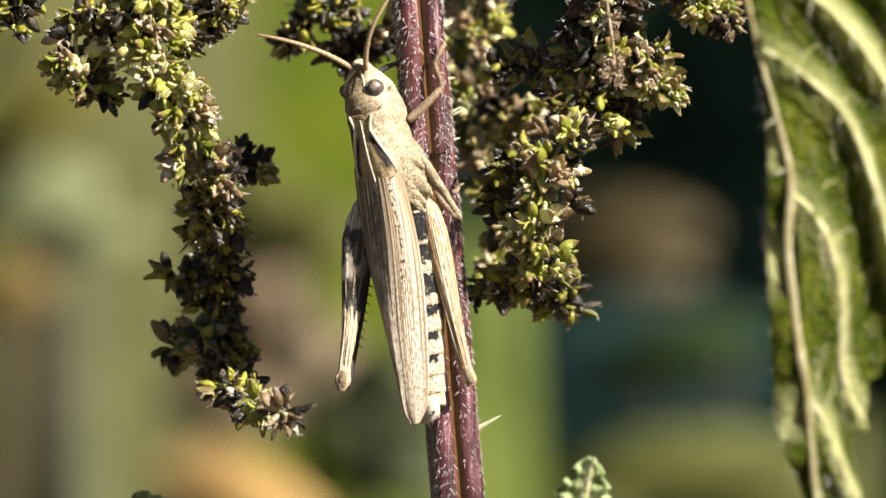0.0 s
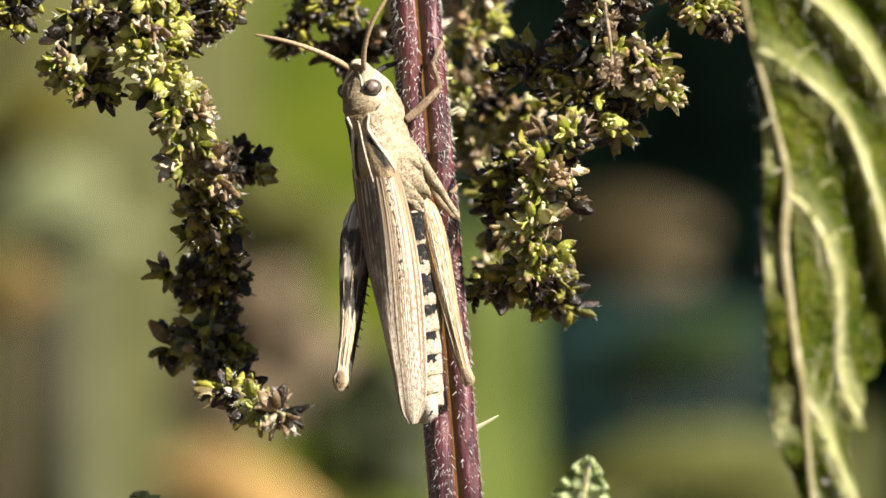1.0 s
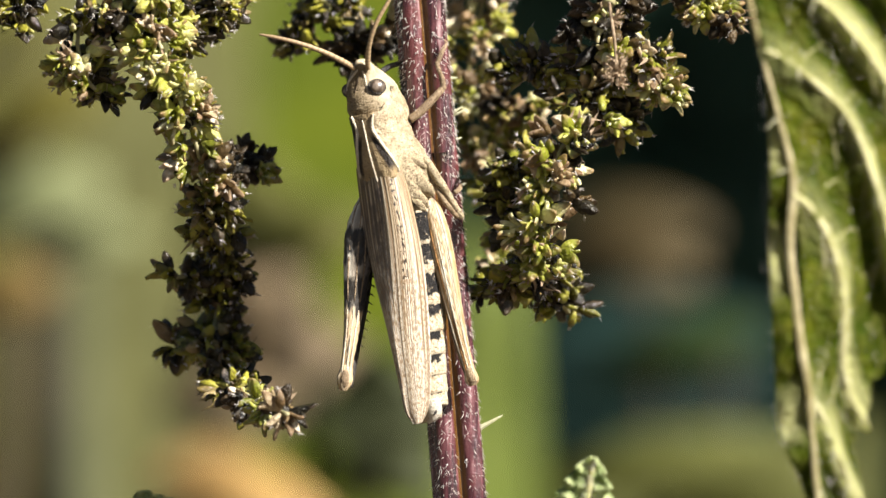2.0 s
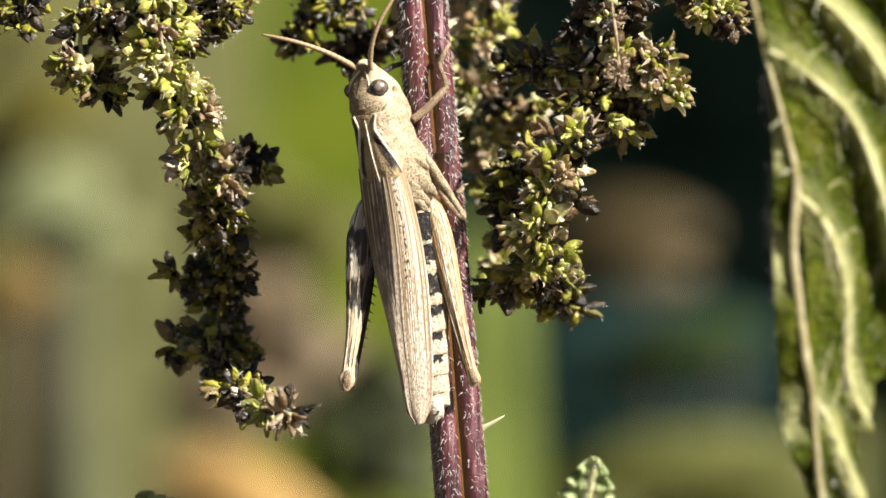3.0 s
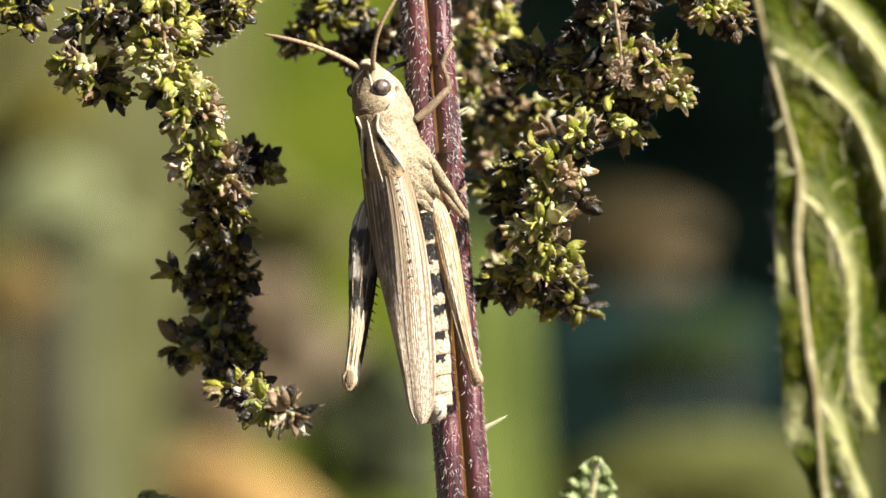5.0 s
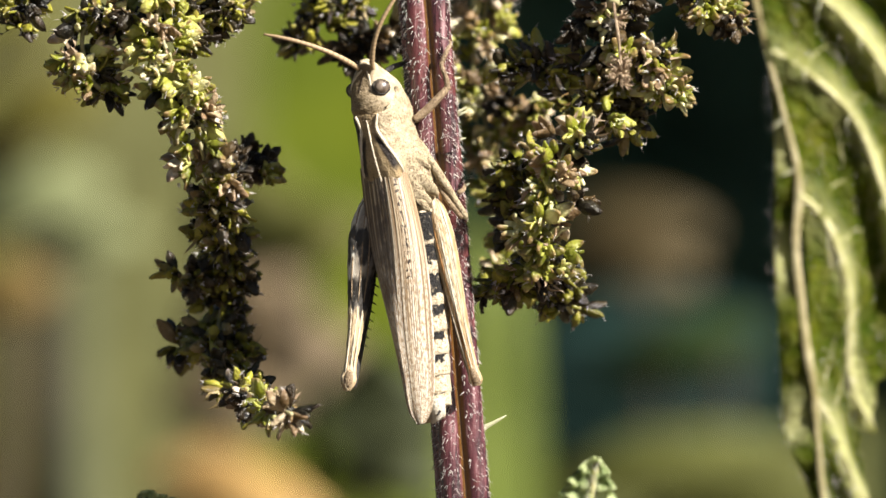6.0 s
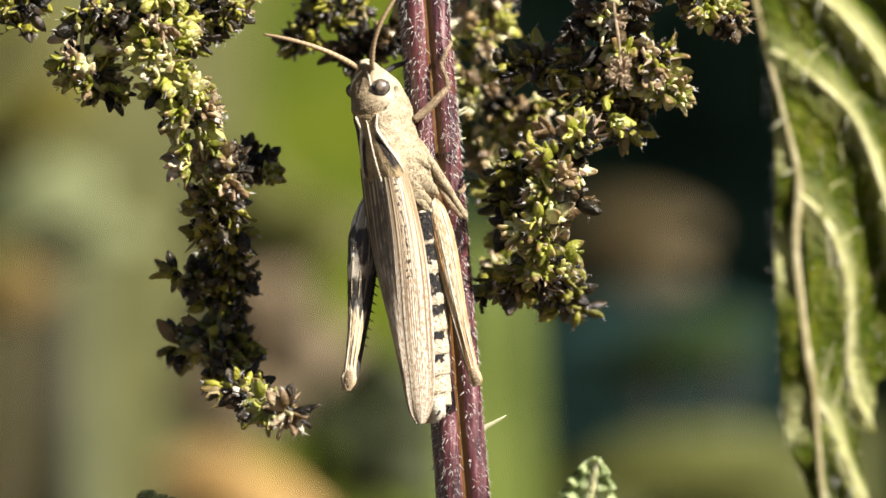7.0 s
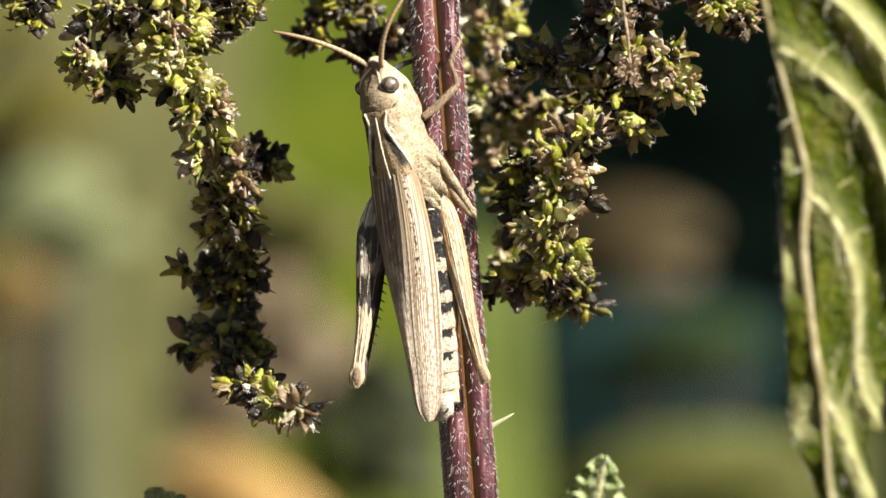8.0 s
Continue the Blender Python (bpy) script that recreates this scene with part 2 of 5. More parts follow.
# Blue green kept this dark to hold the sky-lit shade of the background.
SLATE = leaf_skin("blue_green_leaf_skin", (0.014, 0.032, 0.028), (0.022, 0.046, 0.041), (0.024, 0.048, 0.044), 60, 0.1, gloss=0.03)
DUSK = leaf_skin("brown_leaf_skin", (0.083, 0.062, 0.026), (0.122, 0.093, 0.042), (0.11, 0.085, 0.045), 60, 0.15)
STRAW = leaf_skin("straw_leaf_skin", (0.42, 0.26, 0.08), (0.52, 0.335, 0.13), (0.55, 0.39, 0.2), 50, 0.2)
BRONZE = leaf_skin("bronze_leaf_skin", (0.115, 0.106, 0.018), (0.16, 0.144, 0.03), (0.17, 0.15, 0.04), 50, 0.2)
MEALY = leaf_skin("mealy_leaf_skin", (0.18, 0.205, 0.09), (0.245, 0.27, 0.13), (0.26, 0.27, 0.15), 50, 0.2)
RUSSET = leaf_skin("russet_leaf_skin", (0.125, 0.085, 0.022), (0.18, 0.125, 0.038), (0.15, 0.11, 0.05), 50, 0.2)
MEADOW = leaf_skin("meadow_blade_skin", (0.095, 0.105, 0.020), (0.135, 0.145, 0.034), (0.3, 0.3, 0.15), 50, 0.3)
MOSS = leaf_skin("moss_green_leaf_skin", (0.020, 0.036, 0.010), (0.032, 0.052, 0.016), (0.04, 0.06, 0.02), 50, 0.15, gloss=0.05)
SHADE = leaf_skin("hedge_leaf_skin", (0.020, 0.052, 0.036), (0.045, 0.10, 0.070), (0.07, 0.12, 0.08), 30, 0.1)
BARK = mottled("hedge_bark", (0.02, 0.016, 0.011), (0.045, 0.036, 0.025), 40, 0.9, 0.2, 0.6, 3e-3).mat
SOIL = mottled("soil", (0.06, 0.045, 0.03), (0.14, 0.105, 0.07), 9, 0.95, 0.2, 0.8, 6e-3).mat

# ---- the ground, and the weeds far behind ----
bm = bmesh.new()
bmesh.ops.create_grid(bm, x_segments=90, y_segments=90, size=1)
for v in bm.verts:
    far = math.hypot(v.co.x, v.co.y)
    v.co.x, v.co.y = v.co.x * (1.5 + 160 * far ** 4), v.co.y * (1.5 + 160 * far ** 4)
    v.co.z = 0.02 * noise.noise(v.co * 3.0) if far < 0.7 else 0.0
ground = new("ground", mesh_from("ground", bm, SOIL))
tagged(ground, "bare brown crumbly soil under the weeds", "ground", kind="structure")


def blade(bm, root, top, width, bow, turn=0.0, fold=0.12, thick=0.0005, tip=0.25, across=None):
    """A long leaf from the root to its tip, bent by bow (metres), folded a little along its middle."""
    root, top, bow = Vector(root), Vector(top), Vector(bow)
    rows = []
    for i in range(7):
        t = i / 6
        p = root.lerp(top, t) + bow * (4 * t * (1 - t))
        swell = min(1, 0.35 + 2.2 * t) * (1 - (1 - tip) * max(0, (t - 0.55) / 0.45) ** 2)
        rows.append((p, width / 2 * swell, thick))
    face = Vector(across or (math.cos(turn), math.sin(turn), 0))
    return tube(bm, rows, 10, 5, tuple(face), lambda v, g: 1.0 + fold * math.sin(6 * v + 3 * g))


def weed(name, label, category, material, leaf_name, blades, foot):
    ob = thing(name, foot, label, category, "weeds behind the nettle")
    for root, top, width, bow, turn in blades:
        part(leaf_name, blade(bmesh.new(), root, top, width, bow, turn), material, ob)
    return ob


def grass(label, material, foot, tops, width, y):
    rng = random.Random(len(tops) * 7 + int(foot * 1000))
    blades = []
    for x, z in tops:
        root = (foot + (x - foot) * 0.5 + rng.uniform(-0.004, 0.004), y + (x - foot) * 0.6, 0.0)
        blades.append((root, (x, y + (x - foot) * 0.6, z), width * rng.uniform(0.8, 1.15),
                       ((x - foot) * 0.2, 0.0, 0.0), rng.uniform(0.15, 0.7)))
    return weed("grass_tuft", label, "grass", material, "blade", blades, (foot, y, 0.0))


grass("wide olive leaf blades of a tall clump further back", OLIVE, -0.085, [(-0.125 + 0.0125 * k, 0.60 + 0.02 * (k % 3)) for k in range(9)], 0.050, 1.75)
grass("olive grass tuft with wide upright blades", OLIVE, -0.084, [(-0.100, 0.60), (-0.078, 0.62), (-0.112, 0.61)], 0.042, 0.95)
grass("pale green wide grass blades standing in soft light", PALE, -0.058, [(-0.072, 0.62), (-0.060, 0.60), (-0.048, 0.63)], 0.038, 1.06)
grass("mid green grass blades beside the pale ones", GRASS, -0.046, [(-0.042, 0.62), (-0.054, 0.60)], 0.026, 1.17)
grass("brownish dry grass blades among green ones", DUSK, -0.080, [(-0.078, 0.498), (-0.070, 0.487), (-0.092, 0.52)], 0.014, 0.95)
grass("broad bright green leaf blades in full sun", BRIGHT, -0.018, [(-0.030, 0.60), (-0.012, 0.61), (-0.021, 0.585)], 0.026, 1.24)
grass("sunlit green blades close behind the stem", LIME, 0.010, [(0.0125, 0.500), (0.004, 0.505)], 0.019, 1.0)
grass("short pale green blades of a low tuft", MEADOW, 0.052, [(0.040, 0.464), (0.052, 0.465), (0.066, 0.465), (0.075, 0.470), (0.030, 0.456), (0.060, 0.462)], 0.024, 1.0)


grass("greyish green wide blades of a shorter tuft", MIST, -0.068, [(-0.0705, 0.520), (-0.064, 0.512)], 0.012, 0.98)


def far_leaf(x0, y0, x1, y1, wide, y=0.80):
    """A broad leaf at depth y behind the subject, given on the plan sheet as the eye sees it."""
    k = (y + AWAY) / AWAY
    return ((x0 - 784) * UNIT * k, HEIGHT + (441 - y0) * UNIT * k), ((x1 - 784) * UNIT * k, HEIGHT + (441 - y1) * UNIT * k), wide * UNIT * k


def dock(label, material, foot, leaves, y):
    """A weed with a stalk and lying or hanging broad leaves: (from, to, width)."""
    ob = thing("dry_weed", (foot, y, 0.0), label, "weed", "weeds behind the nettle")
    top = max(z for (x0, z0), (x1, z), w in leaves)
    rows = [(Vector((foot, y + 0.01, 0.0)), 0.003, 0.003), (Vector((foot + 0.004, y + 0.012, top * 0.5)), 0.0026, 0.0026), (Vector((foot, y + 0.012, top)), 0.0015, 0.0015)]
    part("stalk", tube(bmesh.new(), rows, 8, 4), BARK, ob)
    for (x0, z0), (x1, z1), w in leaves:
        part("leaf", blade(bmesh.new(), (x0, y, z0), (x1, y - 0.01, z1), w, (0, -0.004, 0.003), 0.1, 0.2, 0.0006, 0.5, (0, 0.35, 1)), material, ob)
    return ob


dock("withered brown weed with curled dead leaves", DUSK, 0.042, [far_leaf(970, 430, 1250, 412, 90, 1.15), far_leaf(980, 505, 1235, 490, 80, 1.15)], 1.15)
# Added leaves: their colour stands in for bluish shade behind the stem.
dock("added weed whose dark blue green stands for background shade", SLATE, 0.045, [((0.016, 0.4755), (0.074, 0.4795), 0.020), ((0.012, 0.462), (0.070, 0.464), 0.020)], 1.3)
dock("withered grey brown weed with drooping leaves", DRY, -0.040, [((-0.043, 0.4855), (-0.012, 0.4800), 0.013), ((-0.046, 0.4740), (-0.022, 0.4755), 0.013), ((-0.041, 0.4925), (-0.020, 0.4885), 0.009)], 0.86)
dock("withered brown weed with one broad curled leaf", DUSK, -0.082, [((-0.084, 0.519), (-0.070, 0.529), 0.017), ((-0.083, 0.508), (-0.074, 0.513), 0.010)], 0.98)
dock("weed with dull olive leaves", OLIVE, -0.036, [((-0.042, 0.5085), (-0.022, 0.5035), 0.012), ((-0.044, 0.501), (-0.018, 0.497), 0.011)], 0.90)
# These leaves stand in the sun; their shade is in the dark green itself.
dock("low weed with leaves coloured dark green as if shaded", DEEP, -0.013, [((-0.018, 0.4775), (-0.001, 0.4745), 0.011), ((-0.022, 0.4715), (-0.003, 0.4700), 0.009), ((-0.016, 0.4685), (0.000, 0.4625), 0.013), far_leaf(500, 775, 690, 800, 80), far_leaf(585, 720, 725, 650, 80), far_leaf(560, 870, 780, 850, 120)], 0.80)
dock("straw coloured dead leaf lit by the sun", STRAW, -0.034, [((-0.045, 0.4650), (-0.018, 0.4570), 0.009), ((-0.047, 0.455), (-0.014, 0.449), 0.012)], 0.78)


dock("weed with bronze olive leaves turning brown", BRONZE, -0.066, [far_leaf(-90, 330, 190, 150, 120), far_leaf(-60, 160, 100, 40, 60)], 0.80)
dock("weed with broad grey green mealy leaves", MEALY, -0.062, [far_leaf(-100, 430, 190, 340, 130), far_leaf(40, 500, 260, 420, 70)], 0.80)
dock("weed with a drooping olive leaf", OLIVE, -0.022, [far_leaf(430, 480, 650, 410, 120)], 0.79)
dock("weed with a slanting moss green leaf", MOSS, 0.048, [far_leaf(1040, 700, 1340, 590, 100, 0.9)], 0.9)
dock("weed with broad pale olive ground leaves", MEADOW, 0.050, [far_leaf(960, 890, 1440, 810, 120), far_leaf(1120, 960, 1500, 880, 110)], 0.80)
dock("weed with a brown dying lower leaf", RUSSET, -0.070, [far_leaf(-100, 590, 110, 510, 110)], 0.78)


def hedge():
    """A shrub behind the weeds: bare stems below, an added canopy out of view above that keeps it dark."""
    ob = thing("hedge", (0, 3.2, 0), "dark green hedge shaded by an added unseen leafy top", "hedge", kind="")
    rng = np.random.default_rng(5)
    for k in range(9):
        x = -2.0 + 0.5 * k + rng.uniform(-0.15, 0.15)
        rows = [(Vector((x, 3.85, 0)), 0.03, 0.03), (Vector((x + rng.uniform(-.2, .2), 3.8, 0.9)), 0.022, 0.022), (Vector((x + rng.uniform(-.3, .3), 3.4, 1.7)), 0.014, 0.014), (Vector((x + rng.uniform(-.3, .3), 2.5, 1.85)), 0.010, 0.010), (Vector((x + rng.uniform(-.4, .4), 1.8, 1.4)), 0.004, 0.004)]
        part("branch", tube(bmesh.new(), rows, 7, 4), BARK, ob)
    verts, faces = [], []

    def leaf(c, size, nrm):
        a = Vector((rng.normal(), rng.normal(), rng.normal())).cross(nrm).normalized() * size
        b = a.cross(nrm).normalized() * (size * 0.5)
        i = len(verts)
        verts.extend([tuple(c - a), tuple(c + b + nrm * size * 0.1), tuple(c + a), tuple(c - b + nrm * size * 0.1)])
        faces.append((i, i + 1, i + 2, i + 3))
    for _ in range(20000):       # the back of the hedge, thick enough to hide what is behind
        c = Vector((rng.normal() * 0.9, 3.5 + rng.uniform(-0.25, 0.35), rng.uniform(0, 2.0)))
        leaf(c, rng.uniform(0.04, 0.08), Vector((rng.normal() * 0.5, -1, rng.normal() * 0.5)).normalized())
    for _ in range(16000):       # added overhang, out of view, that shades the back
        t = rng.uniform(0, 1)
        c = Vector((rng.uniform(-3, 3.6), 3.4 - 1.7 * t + rng.normal() * 0.1, 1.9 - 0.75 * t ** 2 + rng.uniform(-0.15, 0.5)))
        leaf(c, rng.uniform(0.04, 0.08), Vector((rng.normal(), rng.normal(), rng.normal() + 1)).normalized())
    me = bpy.data.meshes.new("foliage")
    me.from_pydata(verts, [], faces)
    me.materials.append(SHADE)
    top = new("foliage", me)
    top.parent, top.location = ob, (0, -3.2, 0)
    tagged(top, "", kind="stuff")
    return ob


hedge()

# ---- the nettle ----
ROOT = plan(784 + 1180, 15150, 0)
ROOT.z = 0.0
nettle = thing("nettle", ROOT, "tall nettle with a purple hairy stem and hanging brown seed spikes", "plant")
LEAN = (73 / 882)       # the stem's lean, sideways per length


def stem_mid(y):
    return 737 + LEAN * y


STEM_R = 47 * UNIT


def stem_shape(v, g):
    """Square with a deep furrow in each of its four faces."""
    r = 0.87 * (abs(math.cos(g - 4.92)) ** 4 + abs(math.sin(g - 4.92)) ** 4) ** (-1 / 4)
    for q in range(4):
        d = (g - (4.92 + q * math.pi / 2) + math.pi) % (2 * math.pi) - math.pi
        r -= 0.27 * math.exp(-(d / 0.17) ** 2)
        r += 0.05 * math.exp(-((abs(d) - 0.6) / 0.3) ** 2)
    return r


def stem_point(y, g, lift=1.0):
    r = STEM_R * stem_shape(0, g) * lift
    return plan(stem_mid(y), y, 0) + Vector((math.cos(g), math.sin(g), 0)) * r


def build_stem():
    rows = [(plan(stem_mid(y), y), STEM_R * s, STEM_R * s) for y, s in ((-1800, 0.8), (-900, 0.92), (-300, 0.97), (0, 0.97), (250, 0.98), (300, 1.0), (600, 1.0), (900, 1.03), (1500, 1.1), (3000, 1.2))]
    low = [(14000, 1.5), (8000, 1.4)]
    rows += [(plan(stem_mid(3000) + (y - 3000) * 0.09, y), STEM_R * s, STEM_R * s) for y, s in low[::-1]]
    rows.append((Vector((rows[-1][0].x, 0, -0.01)), STEM_R * 1.6, STEM_R * 1.6))
    return part("stem", tube(bmesh.new(), rows, 72, 14, (1, 0, 0), stem_shape), STEM, nettle, "purple ribbed stem with pale hairs")


build_stem()


def bristle(verts, faces, foot, out, length, thick, bend, seg=3):
    """A tapering curved hair of four sides."""
    out = out.normalized()
    side = out.orthogonal().normalized()
    other = out.cross(side)
    first = len(verts)
    for i in range(seg):
        t = i / seg
        c = foot + out * (length * t) + bend * (length * t * t)
        r = thick * (1 - 0.75 * t)
        verts.extend([tuple(c + side * r), tuple(c + other * r), tuple(c - side * r), tuple(c - other * r)])
    verts.append(tuple(foot + out * length + bend * length))
    for i in range(seg - 1):
        for k in range(4):
            a, b = first + 4 * i + k, first + 4 * i + (k + 1) % 4
            faces.append((a, b, b + 4, a + 4))
    last = first + 4 * (seg - 1)
    for k in range(4):
        faces.append((last + k, last + (k + 1) % 4, first + 4 * seg))


def hair_part(name, verts, faces, material, parent, kind="stuff", label=""):
    base, origin = parent, Vector()
    while base:
        origin += base.location
        base = base.parent
    me = bpy.data.meshes.new(name)
    me.from_pydata([tuple(Vector(v) - origin) for v in verts], [], faces)
    me.materials.append(material)
    me.shade_smooth()
    ob = new(name, me)
    ob.parent = parent
    return tagged(ob, label, kind=kind)


def stem_hairs():
    rng = random.Random(3)
    verts, faces = [], []
    for _ in range(2700):
        y, g = rng.uniform(-80, 960), rng.uniform(2.9, 6.6)
        if stem_shape(0, g) < 0.84:
            continue
        foot = stem_point(y, g, 0.99)
        out = Vector((math.cos(g), math.sin(g), 0))
        tang = Vector((-math.sin(g), math.cos(g), 0))
        lay = Vector((0, 0, -1)) * rng.uniform(0.3, 1.2) + tang * rng.uniform(-0.8, 0.8)
        bristle(verts, faces, foot, out * rng.uniform(0.5, 1.0) + lay * 0.8, rng.uniform(0.14, 0.38) * 1e-3, rng.uniform(0.016, 0.034) * 1e-3, lay * 0.55 + tang * rng.uniform(-0.5, 0.5))
    hair_part("stem_hairs", verts, faces, HAIR, nettle)
    for y, g, length, up in ((760, 6.2, 1.75, 0.5), (205, 6.15, 1.0, 0.35), (248, 6.2, 0.55, 0.2), (140, 6.1, 0.5, 0.1), (48, 6.0, 0.6, 0.4), (330, 6.1, 0.5, 0.3), (200, 6.0, 0.7, 0.55)):
        v, f = [], []
        bristle(v, f, stem_point(y, g, 0.97), Vector((math.cos(g), math.sin(g) * 0.4, up)), length * 1e-3, (0.23e-3 if length > 1.5 else 0.16e-3), Vector((0, 0, 0.05)), 5)
        hair_part("sting", v, f, STING, nettle, "", "long pale stinging hair")


stem_hairs()


# ---- seed spikes ----
def fruit_mesh(name, wide, flat, point, ridge, skin, seed):
    """A small seed case: egg-shaped, pointed, uneven, with a seam down each side. It points along z."""
    bm = bmesh.new()
    seg, rings = 14, 9
    cols = []
    for i in range(1, rings):
        t = i / rings
        r = math.sin(math.pi * t ** point) ** 0.66
        ring = []
        for k in range(seg):
            g = k * 2 * math.pi / seg
            f = r * (1 - (0.10 + ridge) * (k % 7 == 0) + 0.15 * noise.noise(Vector((2.2 * math.cos(g), 2.2 * math.sin(g), 4 * t + 7 * seed))) + 0.10 * noise.noise(Vector((6 * math.cos(g), 6 * math.sin(g), 9 * t + 3 * seed))))
            ring.append(bm.verts.new((wide * f * math.cos(g) + 0.06 * t * math.sin(5 * seed), flat * f * math.sin(g) + 0.08 * t * t, t)))
        cols.append(ring)
    a, b = bm.verts.new((0, 0, 0)), bm.verts.new((0.05 * math.sin(5 * seed), 0.12, 1.0))
    for k in range(seg):
        j = (k + 1) % seg
        bm.faces.new((a, cols[0][j], cols[0][k]))
        bm.faces.new((b, cols[-1][k], cols[-1][j]))
        for i in range(rings - 2):
            bm.faces.new((cols[i][k], cols[i][j], cols[i + 1][j], cols[i + 1][k]))
    for fc in bm.faces:
        fc.smooth = True
    return mesh_from(name, bm, skin)


def husk_mesh(name, seed):
    """A dry open husk: ragged curled lobes that grow out of one cup."""
    rng = random.Random(seed)
    bm = bmesh.new()
    lobes = 5
    foot = bm.verts.new((0, 0, 0))
    cup = [bm.verts.new((0.2 * math.cos(k * math.pi / lobes), 0.2 * math.sin(k * math.pi / lobes), 0.3)) for k in range(2 * lobes)]
    for k in range(2 * lobes):
        bm.faces.new((foot, cup[k], cup[(k + 1) % (2 * lobes)]))
    for k in range(lobes):
        a, b = cup[2 * k], cup[2 * k + 1]
        d = ((a.co + b.co) / 2) * Vector((1, 1, 0))
        tip = rng.uniform(0.6, 1.1)
        mid = [bm.verts.new(p.co + d * rng.uniform(0.6, 1.6) + Vector((0, 0, 0.3 * tip))) for p in (a, b)]
        end = bm.verts.new(d * rng.uniform(0.5, 4.0) + Vector((rng.uniform(-.15, .15), rng.uniform(-.15, .15), 0.3 + 0.7 * tip)))
        bm.faces.new((a, b, mid[1], mid[0]))
        bm.faces.new((mid[0], mid[1], end))
    return mesh_from(name, bm, HUSK)


def floret_mesh(name, skin, seed):
    """A seed case that has opened: a nut in the middle, two broad and two narrow pointed sepals round it. It points along z."""
    rng = random.Random(seed)
    bm = bmesh.new()
    ball(bm, Vector((0, 0, 0.36)), (0.15, 0.11, 0.26), None, 8, 6)
    for k in range(4):
        g = k * math.pi / 2 + rng.uniform(-0.3, 0.3)
        broad = k % 2 == 0
        tip, long = rng.uniform(0.35, 0.85), rng.uniform(0.8, 1.1) * (1.0 if broad else 0.72)
        out, side = Vector((math.cos(g), math.sin(g), 0)), (-math.sin(g), math.cos(g), 0)
        wide = rng.uniform(0.24, 0.31) if broad else rng.uniform(0.14, 0.19)
        way = [(0.0, 0.02, 0.35), (0.16, 0.25, 0.85), (0.25, 0.5, 1.0), (0.26 + 0.12 * tip, 0.74, 0.82), (0.26 + 0.34 * tip, 0.92, 0.42), (0.26 + 0.40 * tip, 0.98, 0.12)]
        tube(bm, [(out * (r * 0.9) + Vector((0, 0, z * long)), wide * w, 0.055 + 0.03 * w) for r, z, w in way], 8, 2, side)
    return mesh_from(name, bm, skin)


SHAPES = ((0.29, 0.22, 0.90, 0.10), (0.25, 0.21, 0.84, 0.06), (0.31, 0.20, 0.95, 0.14), (0.26, 0.22, 0.82, 0.08))
FRUITS = {kind: [fruit_mesh("fruit", *shape, skin, k) for k, shape in enumerate(SHAPES)] + [floret_mesh("fruit", skin, k) for k in range(4 if kind == "dark" else 9)]
          for kind, skin in (("dark", FRUIT_DARK), ("green", FRUIT_GREEN), ("tan", FRUIT_TAN))}
HUSKS = [husk_mesh("husk", 1), husk_mesh("husk", 2), husk_mesh("husk", 3)]


